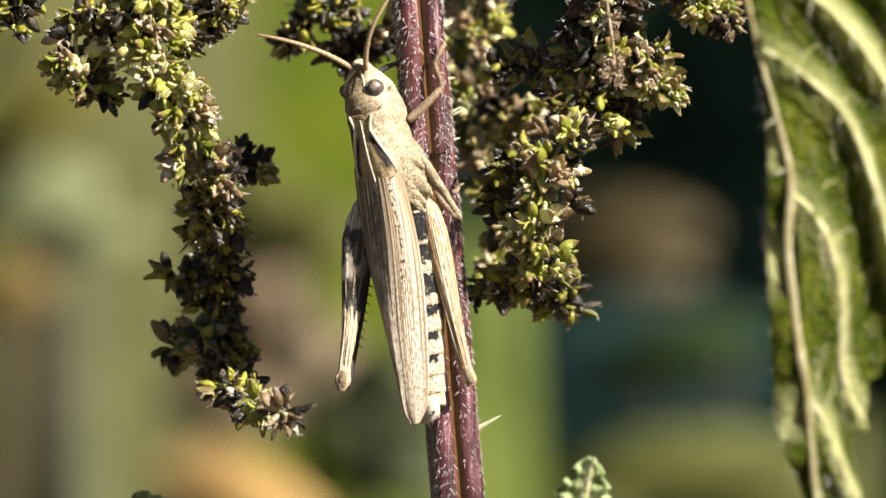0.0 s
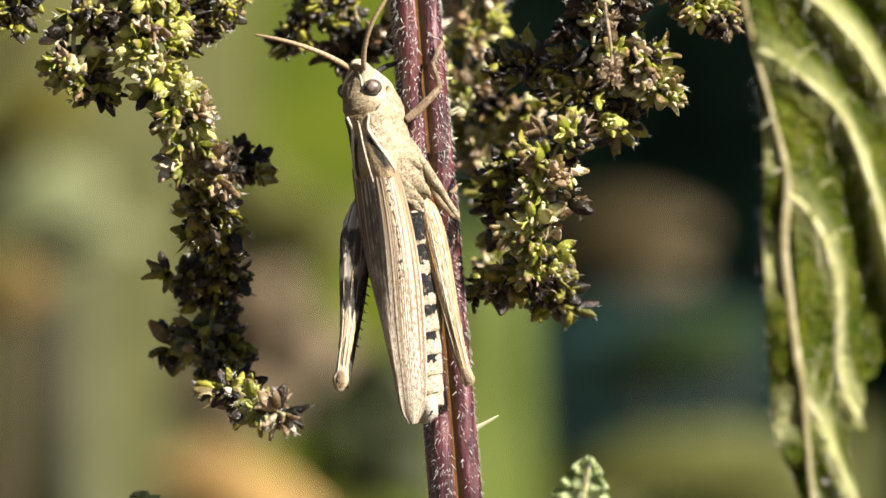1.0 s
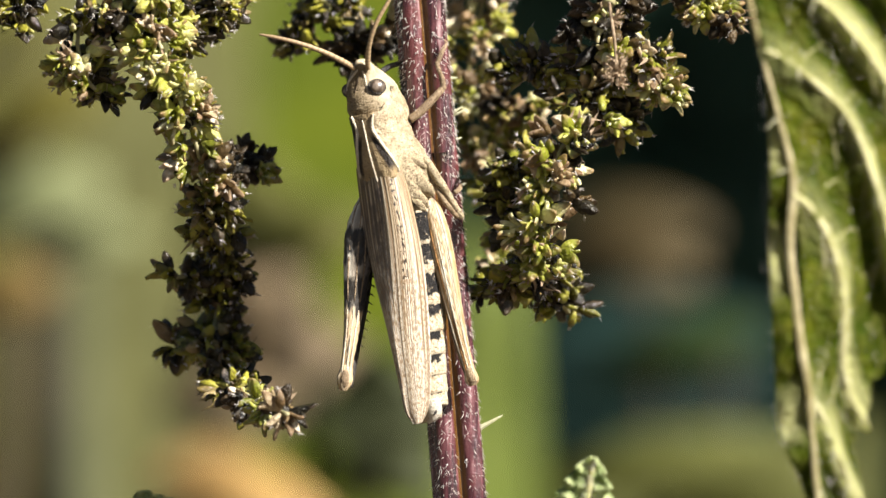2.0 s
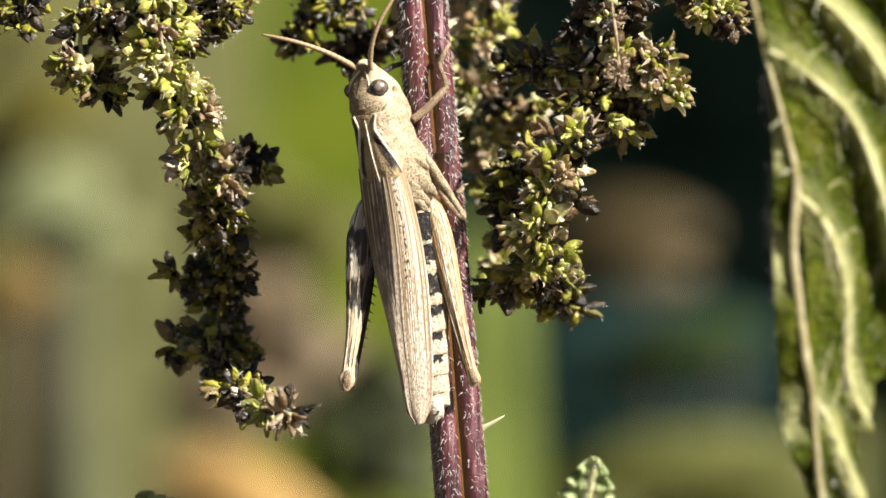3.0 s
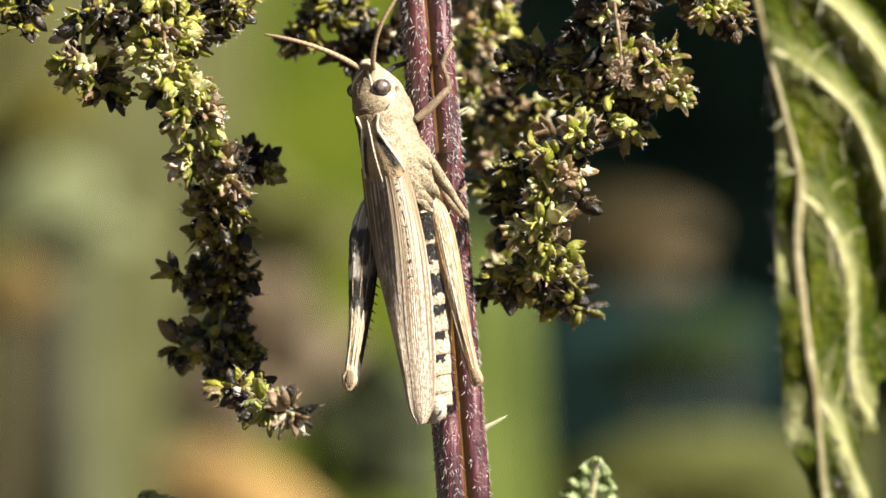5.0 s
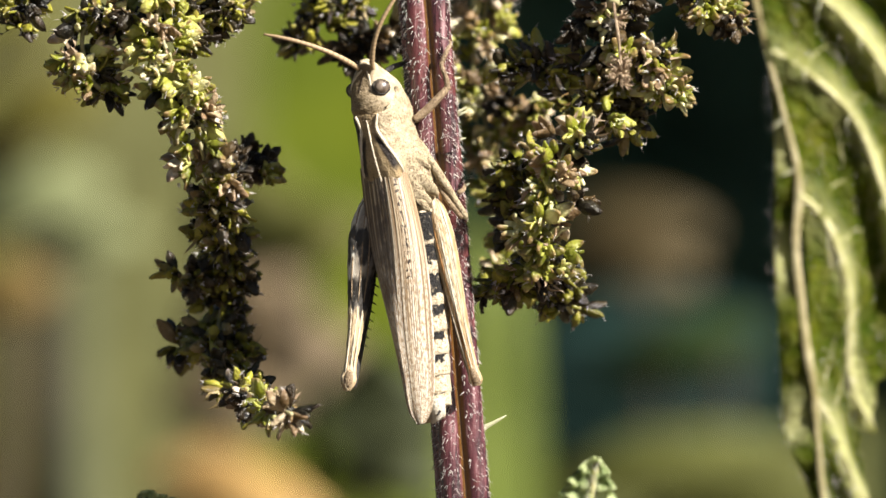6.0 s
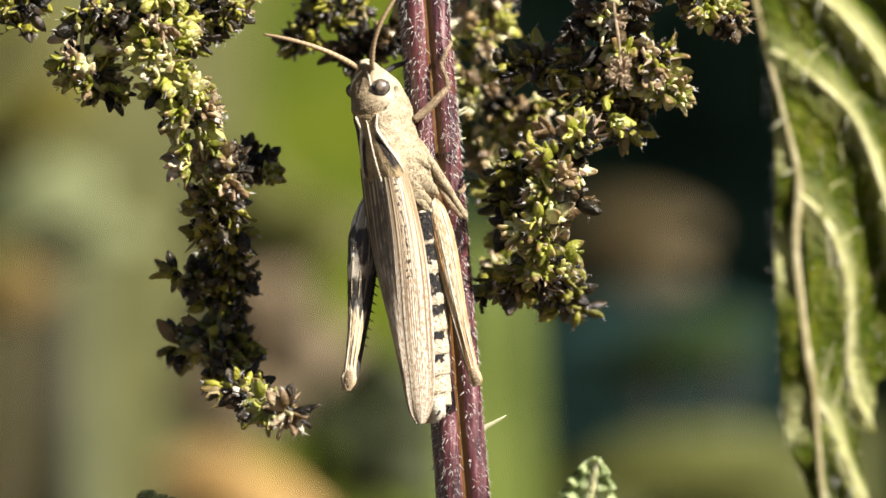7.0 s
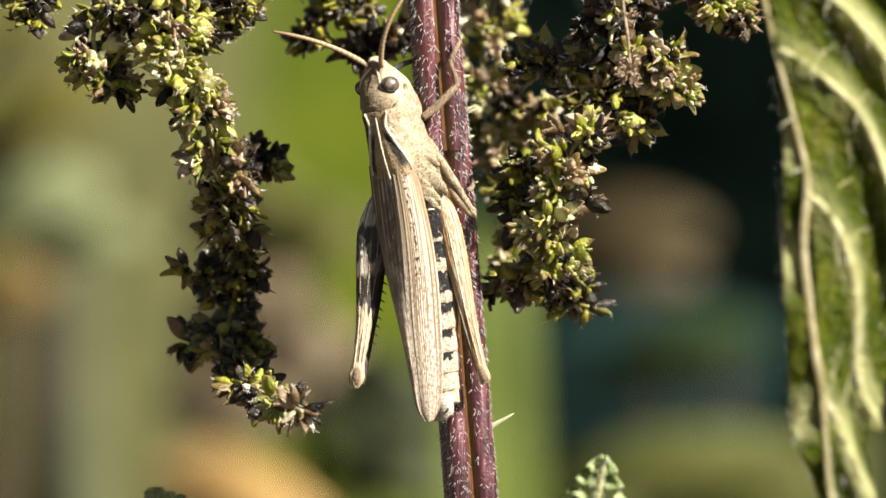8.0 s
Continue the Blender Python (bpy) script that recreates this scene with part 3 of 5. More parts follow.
def spike(lines, seed, size=47.0, label="hanging spike of small green and brown seed cases", husks=0.05, single=150, moods=(48, 40, 12), wood=None, thick=4.0, shaded_lines=()):
    """A seed spike: stalks along lines of (x, y, w, spread), with seed cases round them.
    single: how many of the cases, the foremost ones, are pieces of their own."""
    cases = []
    first = lines[0][1][0]
    origin = plan(*first[:3])
    rng = random.Random(seed)
    bm = bmesh.new()
    for dense, line in lines:
        tube(bm, [(plan(x, y, w), thick * UNIT, thick * UNIT) for x, y, w, s in line], 8, 4, (1, 0.3, 0.2))
    holder = part("seed_spike", bm, wood or STALK, nettle, label, at=origin)
    for order, (dense, line) in enumerate(lines):
        # Branches in shade: the shade is put in as mostly dark cases.
        share = (78, 18, 4) if order in shaded_lines else moods
        path = smooth_line(line, 16)
        steps = np.linalg.norm(np.diff(path[:, :2], axis=0), axis=1)
        reach = np.concatenate([[0], np.cumsum(steps)])
        count = max(2, int(reach[-1] / 112 * dense))
        for c in range(count):
            # rosettes: a few cases that spread from one point
            s = (c + rng.random()) / count * reach[-1]
            i = min(int(np.searchsorted(reach, s)), len(path) - 1)
            x, y, w, spread = path[i]
            spread *= 0.92 + 0.5 * noise.noise(Vector((s / 38, seed * 3.7, 0)))
            g = c * 2.4 + rng.uniform(-0.5, 0.5)
            far = spread * rng.uniform(0.15, 0.85)
            heart = plan(x, y, w) + Vector((math.cos(g) * far, 0.6 * math.sin(g) * far, rng.uniform(-0.3, 0.3) * spread)) * UNIT
            dry = 0.3 + 1.5 * (far / spread) ** 1.5 if spread > 24 else 1.0      # the outer cases have dried
            blend = (share[0] * dry, share[1] / dry, share[2])
            mood = rng.choices(("dark", "green", "tan"), blend)[0]
            for _ in range(rng.randint(4, 6)):
                out = Vector((math.cos(g) + rng.gauss(0, 0.75), math.sin(g) - 0.25 + rng.gauss(0, 0.75), rng.gauss(-0.15, 0.75))).normalized()
                is_husk = rng.random() < husks
                kind = mood if rng.random() < 0.7 else rng.choices(("dark", "green", "tan"), blend)[0]
                me = rng.choice(HUSKS) if is_husk else rng.choice(FRUITS[kind])
                k = size * UNIT * rng.uniform(0.62, 1.08) * (1.0 if is_husk else {"green": 0.90, "tan": 0.90, "dark": 1.0}[kind])
                turn = out.to_track_quat("Z", "Y").to_matrix().to_4x4() @ pose(0, 0, 0, 0, 0, rng.uniform(0, 360))
                cases.append((me, Matrix.Translation(heart + out * (size * 0.12 * UNIT) - origin) @ turn @ Matrix.Diagonal((k, k, k, 1)), is_husk))
    cases.sort(key=lambda c: c[1].translation.y)
    for me, m, is_husk in cases[:single]:
        ob = new("husk" if is_husk else "fruit", me)
        ob.parent, ob.matrix_basis = holder, m
    verts, faces = [], []
    for me, m, is_husk in cases[single:]:
        first_vert = len(verts)
        verts.extend(tuple(m @ v.co) for v in me.vertices)
        faces.extend(tuple(first_vert + i for i in p.vertices) for p in me.polygons)
    down_verts, down_faces = [], []
    for me, m, is_husk in cases:
        if not is_husk and rng.random() < 0.3:      # a white brush at the tip
            for _ in range(5):
                way = (m.to_3x3() @ Vector((rng.gauss(0, 0.5), rng.gauss(0, 0.5), 1))).normalized()
                bristle(down_verts, down_faces, m @ Vector((0.02, 0.05, 0.9)) + origin, way, size * UNIT * rng.uniform(0.10, 0.24), size * UNIT * 0.03, Vector((rng.uniform(-.5, .5), rng.uniform(-.5, .5), 0)))
        for _ in range(0 if is_husk else 2):
            v = rng.choice(me.vertices)
            foot, out = m @ v.co, m.to_3x3() @ (v.co * Vector((1, 1, 0.5)) - Vector((0, 0, 0.2)))
            bristle(down_verts, down_faces, foot + origin, out.normalized() + Vector((0, 0, -0.3)), size * UNIT * rng.uniform(0.10, 0.28), size * UNIT * 0.013, Vector((rng.uniform(-.4, .4), 0, rng.uniform(-.4, .2))))
    hair_part("bristles", down_verts, down_faces, HAIR, holder)
    if faces:
        me = bpy.data.meshes.new("fruits_behind")
        me.from_pydata(verts, [], faces)
        me.materials.append(FRUIT_JOINED)
        me.shade_smooth()
        rest = new("fruits_behind", me)
        rest.parent = holder
        tagged(rest, kind="stuff")
    return holder


spike_left = spike([
    (13, [(292, -90, 1, 60), (270, 30, 1.5, 58), (300, 130, 2, 48), (340, 240, 2, 46), (372, 370, -1, 50), (380, 446, -6, 46), (380, 521, -8, 47), (371, 597, -7.5, 46), (400, 669, -4, 38), (424, 696, -1, 27)]),
    (14, [(250, 60, 0, 20), (190, 30, 0, 42), (135, 60, 0, 32), (150, 140, 0.5, 38), (175, 165, 0, 26)]),
    (14, [(290, 0, 0, 30), (350, 40, -1, 42), (400, -10, -1, 42)]),
    (14, [(350, 490, -8, 10), (303, 492, -5, 27)]),
    (14, [(355, 618, -8.5, 10), (302, 615, -8.5, 27)]),
], 11, size=50, single=300, moods=(20, 60, 20))
spike_tip = spike([(15, [(408, 688, 0, 22), (452, 705, 4.5, 32), (490, 720, 9.5, 22), (513, 728, 11.5, 10)])], 21, single=60, moods=(34, 32, 34), label="pale drying tip of a hanging seed spike")
spike([(15, [(362, 300, 0, 10), (400, 289, -6.5, 42), (430, 289, -7, 40), (454, 300, -7, 20)])], 18, single=70, moods=(84, 12, 4), label="short dark side branch of a seed spike")
spike([(12, [(60, -160, 0, 40), (30, -40, -1, 45), (28, 38, -1, 36)])], 12, single=40)
spike([
    (12, [(660, -120, -14, 40), (600, -20, -14, 50), (545, 25, -14, 52), (535, 85, -14, 42)]),
    (11, [(690, 20, -12, 35), (640, 75, -12, 45), (605, 90, -12, 25)]),
], 13, label="dark seed spike out of focus behind the stem", single=40, moods=(80, 15, 5))
spike([
    (10, [(855, -140, -20, 42), (853, -15, -20, 52), (828, 95, -20, 50), (852, 212, -20, 50), (884, 326, -19, 44), (910, 430, -18, 42), (886, 512, -16, 50)]),
    (14, [(967, 182, -18, 48), (936, 192, -18, 48), (900, 182, -19, 42)]),
], 14, size=52, single=300, moods=(6, 60, 34))
spike([
    (11, [(1085, -130, -1, 40), (1080, 20, -1, 40), (1050, 120, -2, 58), (1042, 190, -2, 50)]),
    (12, [(1010, 140, -3, 34), (940, 110, -4, 44), (885, 120, -5, 32)]),
    (9, [(1040, 205, 0, 48), (985, 270, 2, 56), (960, 350, 2.5, 52), (945, 430, 1, 52), (966, 499, -4, 42), (1006, 556, -8, 28)]),
    (11, [(1060, 110, -1, 20), (1125, 90, -1, 34), (1158, 130, -1, 36), (1178, 175, -1, 24)]),
    (12, [(1080, 200, -2, 32), (1100, 240, -3, 24)]),
    (9, [(968, 255, 0, 18), (922, 285, -3, 36), (905, 335, -4, 38), (918, 395, -3, 34)]),
    (14, [(960, 480, 0, 20), (900, 500, -2, 46), (850, 510, -4, 30)]),
], 15, size=54, single=300, moods=(17, 62, 21), shaded_lines=(0, 1))
spike([(3, [(1072, 10, 4, 3), (1075, 50, 8, 3), (1080, 90, 8, 3), (1082, 120, 8, 3)]), (16, [(1082, 112, 8, 5), (1084, 138, 8, 9), (1083, 155, 8, 9)])], 17, size=22, husks=1.0, single=60, wood=HUSK, thick=3.0, label="withered brown tuft hanging from a seed spike")
spike([(12, [(1180, -120, -1, 30), (1230, -10, -1, 40), (1290, 35, -1, 30)])], 16, single=80, moods=(24, 56, 20))


# ---- leaves ----
def pleat(q, low):
    """Depth between two side veins: a slope down from one to the lowest line, a slope up to the next."""
    return math.sin(math.pi / 2 * min(q / low, (1 - q) / (1 - low))) ** 1.15


def deep_plan(x, y, w):
    """A place that shows at x, y on the plan sheet, though it lies w millimetres nearer or farther."""
    k = (AWAY * 1e3 - w) / (AWAY * 1e3)
    return plan(784 + (x - 784) * k, 441 + (y - 441) * k, w)


def even_line(points, count):
    """The same smooth line in even steps of its length."""
    line = smooth_line(points, 24)
    reach = np.concatenate([[0], np.cumsum(np.linalg.norm(np.diff(line[:, :2], axis=0), axis=1))])
    at = np.linspace(0, reach[-1], count)
    return np.stack([np.interp(at, reach, line[:, k]) for k in range(line.shape[1])], axis=1)


def hanging_leaf(rib, margin, veins, depth, label, seed=1):
    """A hanging leaf folded along its rib. rib: (x, y) from stalk to tip; margin: the edge of the half that is folded back,
    row by row beside the rib; veins: the side veins of the open half, from the rib out to the teeth."""
    cols, per = 46, 36
    table = np.array([even_line(v, cols + 1) for v in veins])
    fields = len(veins) - 1
    sheet = np.stack([smooth_line(table[:, k], per) for k in range(cols + 1)], axis=1)

    PLEAT = (2.3, 2.3, 1.9, 1.4, 0.8)
    HUMP = (1.3, 1.3, 0.9, 0.6, 0.3, 0.1)
    LOW = ((0.62, 0.0), (0.72, -0.2), (0.74, -0.68), (0.74, -0.1), (0.6, 0.0))

    def spot(count, t, lift=0.0):
        """count: which side vein, t: how far out along it."""
        count = min(max(count, 0.0), fields - 1e-6)
        q = count % 1.0
        t = t * (1 - 0.12 * math.sin(math.pi * q) ** 0.8 * t ** 2 + 0.012 * math.sin(count * 8 * math.pi))
        i, k = count * per, min(t, 0.9999) * cols
        i0, k0 = int(i), int(k)
        a = sheet[i0, k0] + (sheet[i0, k0 + 1] - sheet[i0, k0]) * (k - k0)
        b = sheet[i0 + 1, k0] + (sheet[i0 + 1, k0 + 1] - sheet[i0 + 1, k0]) * (k - k0)
        x, y = a + (b - a) * (i - i0)
        fold = PLEAT[int(count)] * pleat(q, LOW[int(count)][0] + LOW[int(count)][1] * t) * min(1, 1.7 * t + 0.06) * (1.05 - 0.30 * t)
        hump = np.interp(count, range(6), HUMP) * math.sin(math.pi * min(t / 0.9, 1.0))
        return deep_plan(x, y, depth - 4.0 * t + hump - fold + lift)

    rib_line, edge_line = smooth_line(rib, 14), smooth_line(margin, 14)

    def back_spot(s, t, lift=0.0):
        i = min(s, 0.9999) * (len(rib_line) - 1)
        k = int(i)
        r = rib_line[k] + (rib_line[k + 1] - rib_line[k]) * (i - k)
        e = edge_line[k] + (edge_line[k + 1] - edge_line[k]) * (i - k)
        x, y = r + (e - r) * t
        return deep_plan(x, y, depth - 0.1 - 0.3 * t + 0.35 * math.sin(s * 31) * t + lift)

    bm = bmesh.new()
    uv = bm.loops.layers.uv.verify()

    def lay(rows, cs, point):
        grid = []
        for i in range(rows + 1):
            row = []
            for k in range(cs + 1):
                p = point(i / rows, k / cs)
                p.y += 0.16e-3 * noise.noise(p * 1300) + 0.42e-3 * noise.noise(p * 430)
                row.append(bm.verts.new(p))
            grid.append(row)
        for i in range(rows):
            for k in range(cs):
                fc = bm.faces.new((grid[i][k], grid[i][k + 1], grid[i + 1][k + 1], grid[i + 1][k]))
                fc.smooth = True
                for lp, (a, b) in zip(fc.loops, ((k, i), (k + 1, i), (k + 1, i + 1), (k, i + 1))):
                    lp[uv].uv = (a / cs, b / rows * fields)
    lay(fields * per, cols, lambda a, t: spot(a * fields, t))
    lay(150, 14, back_spot)
    leaf = part("leaf", bm, LEAF, nettle, label, at=plan(*rib[0], depth))
    thick = leaf.modifiers.new("thick", "SOLIDIFY")
    thick.thickness, thick.offset = 0.12e-3, 0
    ts = (0.0, 0.12, 0.3, 0.5, 0.7, 0.85, 0.97)
    for k in range(fields):
        wid = (0.22, 0.20, 0.25, 0.36, 0.20)[k] * 1e-3
        part("vein", rough_up(tube(bmesh.new(), [(spot(k, t, 0.12), wid * (0.75 + 0.25 * t - 0.7 * t ** 4), 0.5 * wid * (1 - 0.5 * t)) for t in ts], 12, 8, (1, 0, 0.3)), 0.07e-3, 1100), VEIN, leaf)
        if k == 0:
            continue
        for b0, b1, reach in ((0.10, 0.28, 0.5), (0.26, 0.46, 0.5), (0.44, 0.66, 0.62), (0.62, 0.86, 0.62)):
            # a finer branch that runs into the pleat
            rows_b = [(spot(k - reach * t ** 0.9, b0 + (b1 - b0) * t, 0.0), wid * 0.28 * (1 - 0.5 * t), wid * 0.16 * (1 - 0.45 * t)) for t in (0.0, 0.3, 0.6, 1)]
            part("vein", tube(bmesh.new(), rows_b, 6, 4, (1, 0, 0.3)), VEIN, leaf)
        for b0, b1, reach in ((0.18, 0.26, 0.45), (0.38, 0.46, 0.4), (0.58, 0.68, 0.4)):
            rows_b = [(spot(k + reach * t ** 0.9, b0 + (b1 - b0) * t, 0.02), wid * 0.26 * (1 - 0.5 * t), wid * 0.15 * (1 - 0.45 * t)) for t in (0.02, 0.3, 0.6, 1)]
            part("vein", tube(bmesh.new(), rows_b, 6, 4, (1, 0, 0.3)), VEIN, leaf)
    girth = np.interp(range(len(rib)), (0, 3, 5, 7, 10, len(rib) - 1), (0.30, 0.15, 0.18, 0.29, 0.28, 0.16))
    part("midrib", rough_up(tube(bmesh.new(), [(deep_plan(x, y, depth + 0.1), girth[k] * 1e-3, girth[k] * 0.5e-3) for k, (x, y) in enumerate(rib)], 12, 10), 0.06e-3, 1100), RIB, leaf)
    verts, faces, rng = [], [], random.Random(seed)
    for _ in range(700):
        bristle(verts, faces, spot(rng.random() * fields, rng.random() * 0.95), Vector((rng.gauss(0, 0.6), -1, rng.gauss(-0.3, 0.6))), rng.uniform(0.3, 0.8) * 1e-3, 0.022e-3, Vector((0, 0, -0.2)))
    for _ in range(130):       # the fringe of the folded edge
        bristle(verts, faces, back_spot(rng.random(), rng.uniform(0.8, 1), 0.1), Vector((-1, rng.gauss(-0.3, 0.5), rng.gauss(0, 0.6))), rng.uniform(0.3, 1.2) * 1e-3, 0.006e-3, Vector((0, 0, rng.uniform(-0.3, 0.2))))
    hair_part("leaf_hairs", verts, faces, HAIR, leaf)
    for k in range(1, fields):       # glassy stings along the side veins and the rib
        for t in (0.16, 0.34, 0.52, 0.74):
            v, f = [], []
            bristle(v, f, spot(k - 0.03, min(t + rng.uniform(-0.05, 0.05), 0.9), 0.1), Vector((rng.uniform(-0.4, 0.1), -0.5, -0.9)), rng.uniform(1.0, 1.7) * 1e-3, 0.085e-3, Vector((0, 0, -0.15)), 4)
            hair_part("sting", v, f, STING, leaf, "", "glassy stinging hair")
    for s in (0.36, 0.44):
        v, f = [], []
        bristle(v, f, back_spot(s, 0.2, 0.3), Vector((-0.8, -0.4, rng.uniform(-0.6, -0.1))), rng.uniform(0.8, 1.4) * 1e-3, 0.10e-3, Vector((0, 0, -0.15)), 4)
        hair_part("sting", v, f, STING, leaf, "", "glassy stinging hair")
    return leaf


def leaf_tip(rib, half, label, seed):
    """A small toothed leaf that points upwards: rows (x, y, w) from stalk to tip."""
    line = smooth_line(rib, 40)
    n, cols = len(line), 16
    bm = bmesh.new()
    grid = []
    for i in range(n):
        s = i / (n - 1)
        t = Vector(line[min(i + 1, n - 1)]) - Vector(line[max(i - 1, 0)])
        side = Vector((-t.y, t.x, 0)).normalized()
        tooth = 1 - 0.30 * ((s * 15) % 1.0) ** 1.5
        wide = half * ((1.002 - s) ** 0.6) * min(1, 0.1 + 3 * s) * tooth
        row = []
        for k in range(-cols, cols + 1):
            f = k / cols
            x, y, w = line[i]
            up = 0.6 * abs(f) - 0.6 * abs(math.sin(15 * math.pi * s)) * abs(f) ** 0.7 + 0.5 * noise.noise(Vector((s * 22, f * 4, seed)))
            row.append(bm.verts.new(plan(x + side.x * wide * f, y + side.y * wide * f - 10 * abs(f), w + up)))
        grid.append(row)
    for i in range(n - 1):
        for k in range(2 * cols):
            bm.faces.new((grid[i][k], grid[i][k + 1], grid[i + 1][k + 1], grid[i + 1][k])).smooth = True
    leaf = part("leaf", bm, TOOTHED, nettle, label, at=plan(*rib[0]))
    thick = leaf.modifiers.new("thick", "SOLIDIFY")
    thick.thickness, thick.offset = 0.15e-3, 0
    part("midrib", tube(bmesh.new(), [(plan(x, y, w + 0.1), 6 * UNIT, 6 * UNIT) for x, y, w in rib], 8, 6), VEIN, leaf)
    verts, faces, rng = [], [], random.Random(seed)
    for _ in range(160):
        s = rng.uniform(0.3, 1)
        x, y, w = line[int(s * (n - 1))]
        bristle(verts, faces, plan(x + rng.uniform(-0.6, 0.6) * half * (1 - s), y, w + 0.5), Vector((rng.gauss(0, 0.6), -0.7, 0.6)), rng.uniform(0.2, 0.5) * 1e-3, 0.02e-3, Vector((0, 0, 0.1)))
    hair_part("leaf_hairs", verts, faces, HAIR, leaf)
    return leaf


leaf_big = hanging_leaf(
    [(1218, -340), (1285, -170), (1322, 0), (1341, 80), (1356, 140), (1375, 208), (1395, 290), (1400, 350), (1394, 420), (1401, 510), (1415, 617), (1428, 698), (1435, 778), (1442, 866), (1454, 960)],
    [(1214, -340), (1278, -170), (1318, 0), (1337, 80), (1350, 140), (1356, 208), (1359, 290), (1358, 350), (1357, 420), (1360, 520), (1366, 640), (1372, 742), (1388, 800), (1414, 850), (1448, 960)],
    [[(1250, -300), (1340, -230), (1450, -150), (1560, -40), (1660, 120)],
     [(1300, -130), (1390, -55), (1442, 0), (1484, 40), (1530, 87), (1572, 161), (1630, 290)],
     [(1345, 85), (1415, 128), (1462, 168), (1497, 208), (1524, 262), (1542, 310), (1566, 410), (1640, 640)],
     [(1398, 345), (1437, 376), (1469, 443), (1485, 490), (1490, 570), (1488, 637), (1502, 705), (1538, 762)],
     [(1427, 690), (1450, 735), (1468, 770), (1480, 810), (1498, 850), (1528, 905)],
     [(1437, 800), (1441, 850), (1446, 890), (1455, 940), (1462, 975)]],
    -39, "hanging yellow green nettle leaf showing its veined hairy underside")
leaf_tip([(940, 1190, -14), (1000, 1065, -16), (1033, 958, -18), (1056, 832, -18)], 150, "small toothed pale green leaf tip", 4)
leaf_tip([(498, 1138, -8), (378, 1028, -8), (293, 960, -9), (226, 892, -10)], 120, "small green leaf tip below the seed spike", 5)


def petioles():
    for name, a, b, c in (("petiole", (745, -640, 0), (960, -640, -8), (1244, -398, -39)), ("petiole", (845, 1250, 0), (890, 1260, -6), (925, 1180, -10)), ("petiole", (850, 1300, 0), (680, 1260, -5), (520, 1130, -8)),
                          ("peduncle", (716, -260, 0), (480, -330, 1), (292, -90, 1)), ("peduncle", (716, -250, 0), (380, -420, 0), (60, -160, 0)), ("peduncle", (722, -200, 0), (700, -200, -8), (660, -120, -14)),
                          ("peduncle", (722, -230, 0), (800, -260, -10), (855, -140, -20)), ("peduncle", (716, -280, 0), (920, -320, 0), (1085, -130, -1)), ("peduncle", (716, -300, 0), (980, -380, 0), (1180, -120, -1)), ("peduncle", (1085, -130, -1), (1075, -60, 0.5), (1072, 10, 2)),
                          ("peduncle", (700, -100, -1), (700, -20, -6), (690, 20, -12))):
        rows = [(plan(*p), 12 * UNIT, 12 * UNIT) for p in (a, b, c)]
        part(name, tube(bmesh.new(), rows, 8, 8, (0, 1, 0.2)), STALK, nettle)


petioles()

# ---- the grasshopper ----
MM = 1e-3
RIGHT = (0.85, -0.5, 0.0)       # its right side, seen from above its back


def hide(name, dark, light, speck, scale=900, amount=0.55, pitted=0.5):
    """Horny skin: two tones, fine grain, dark specks and pits."""
    n = Nodes(name, 0.5, 0.35)
    c = n.ramp(n.noise(scale, 5, None, 0.6), [(0.34, dark), (0.66, light)])
    grain = n.noise(scale * 7, 4, None, 0.65)
    c = n.mix(n.ramp(grain, [(0.36, (0.3,) * 3), (0.52, (0.0,) * 3)]), c, tuple(0.6 * v for v in dark))
    c = n.mix(n.band(n.noise(scale * 6, 2), amount + 0.1, 1.0, 0.05), c, speck)
    cell = n.add("TexVoronoi", Scale=scale * 5.0)
    n.link(n.place(), cell.inputs["Vector"])
    pit = n.ramp(cell.outputs["Distance"], [(0.10, (1, 1, 1)), (0.26, (0, 0, 0))])
    pit = n.math("MULTIPLY", pit, n.band(n.noise(scale * 1.6, 2), 0.50, 1.0, 0.06))
    n.colour(n.mix(n.math("MULTIPLY", pit, pitted), c, tuple(0.5 * v for v in speck)))
    high = n.math("SUBTRACT", n.math("ADD", grain, n.noise(scale * 3.5, 3)), n.math("MULTIPLY", pit, 1.1 * pitted))
    return n.bump(high, 0.9, 0.08e-3)


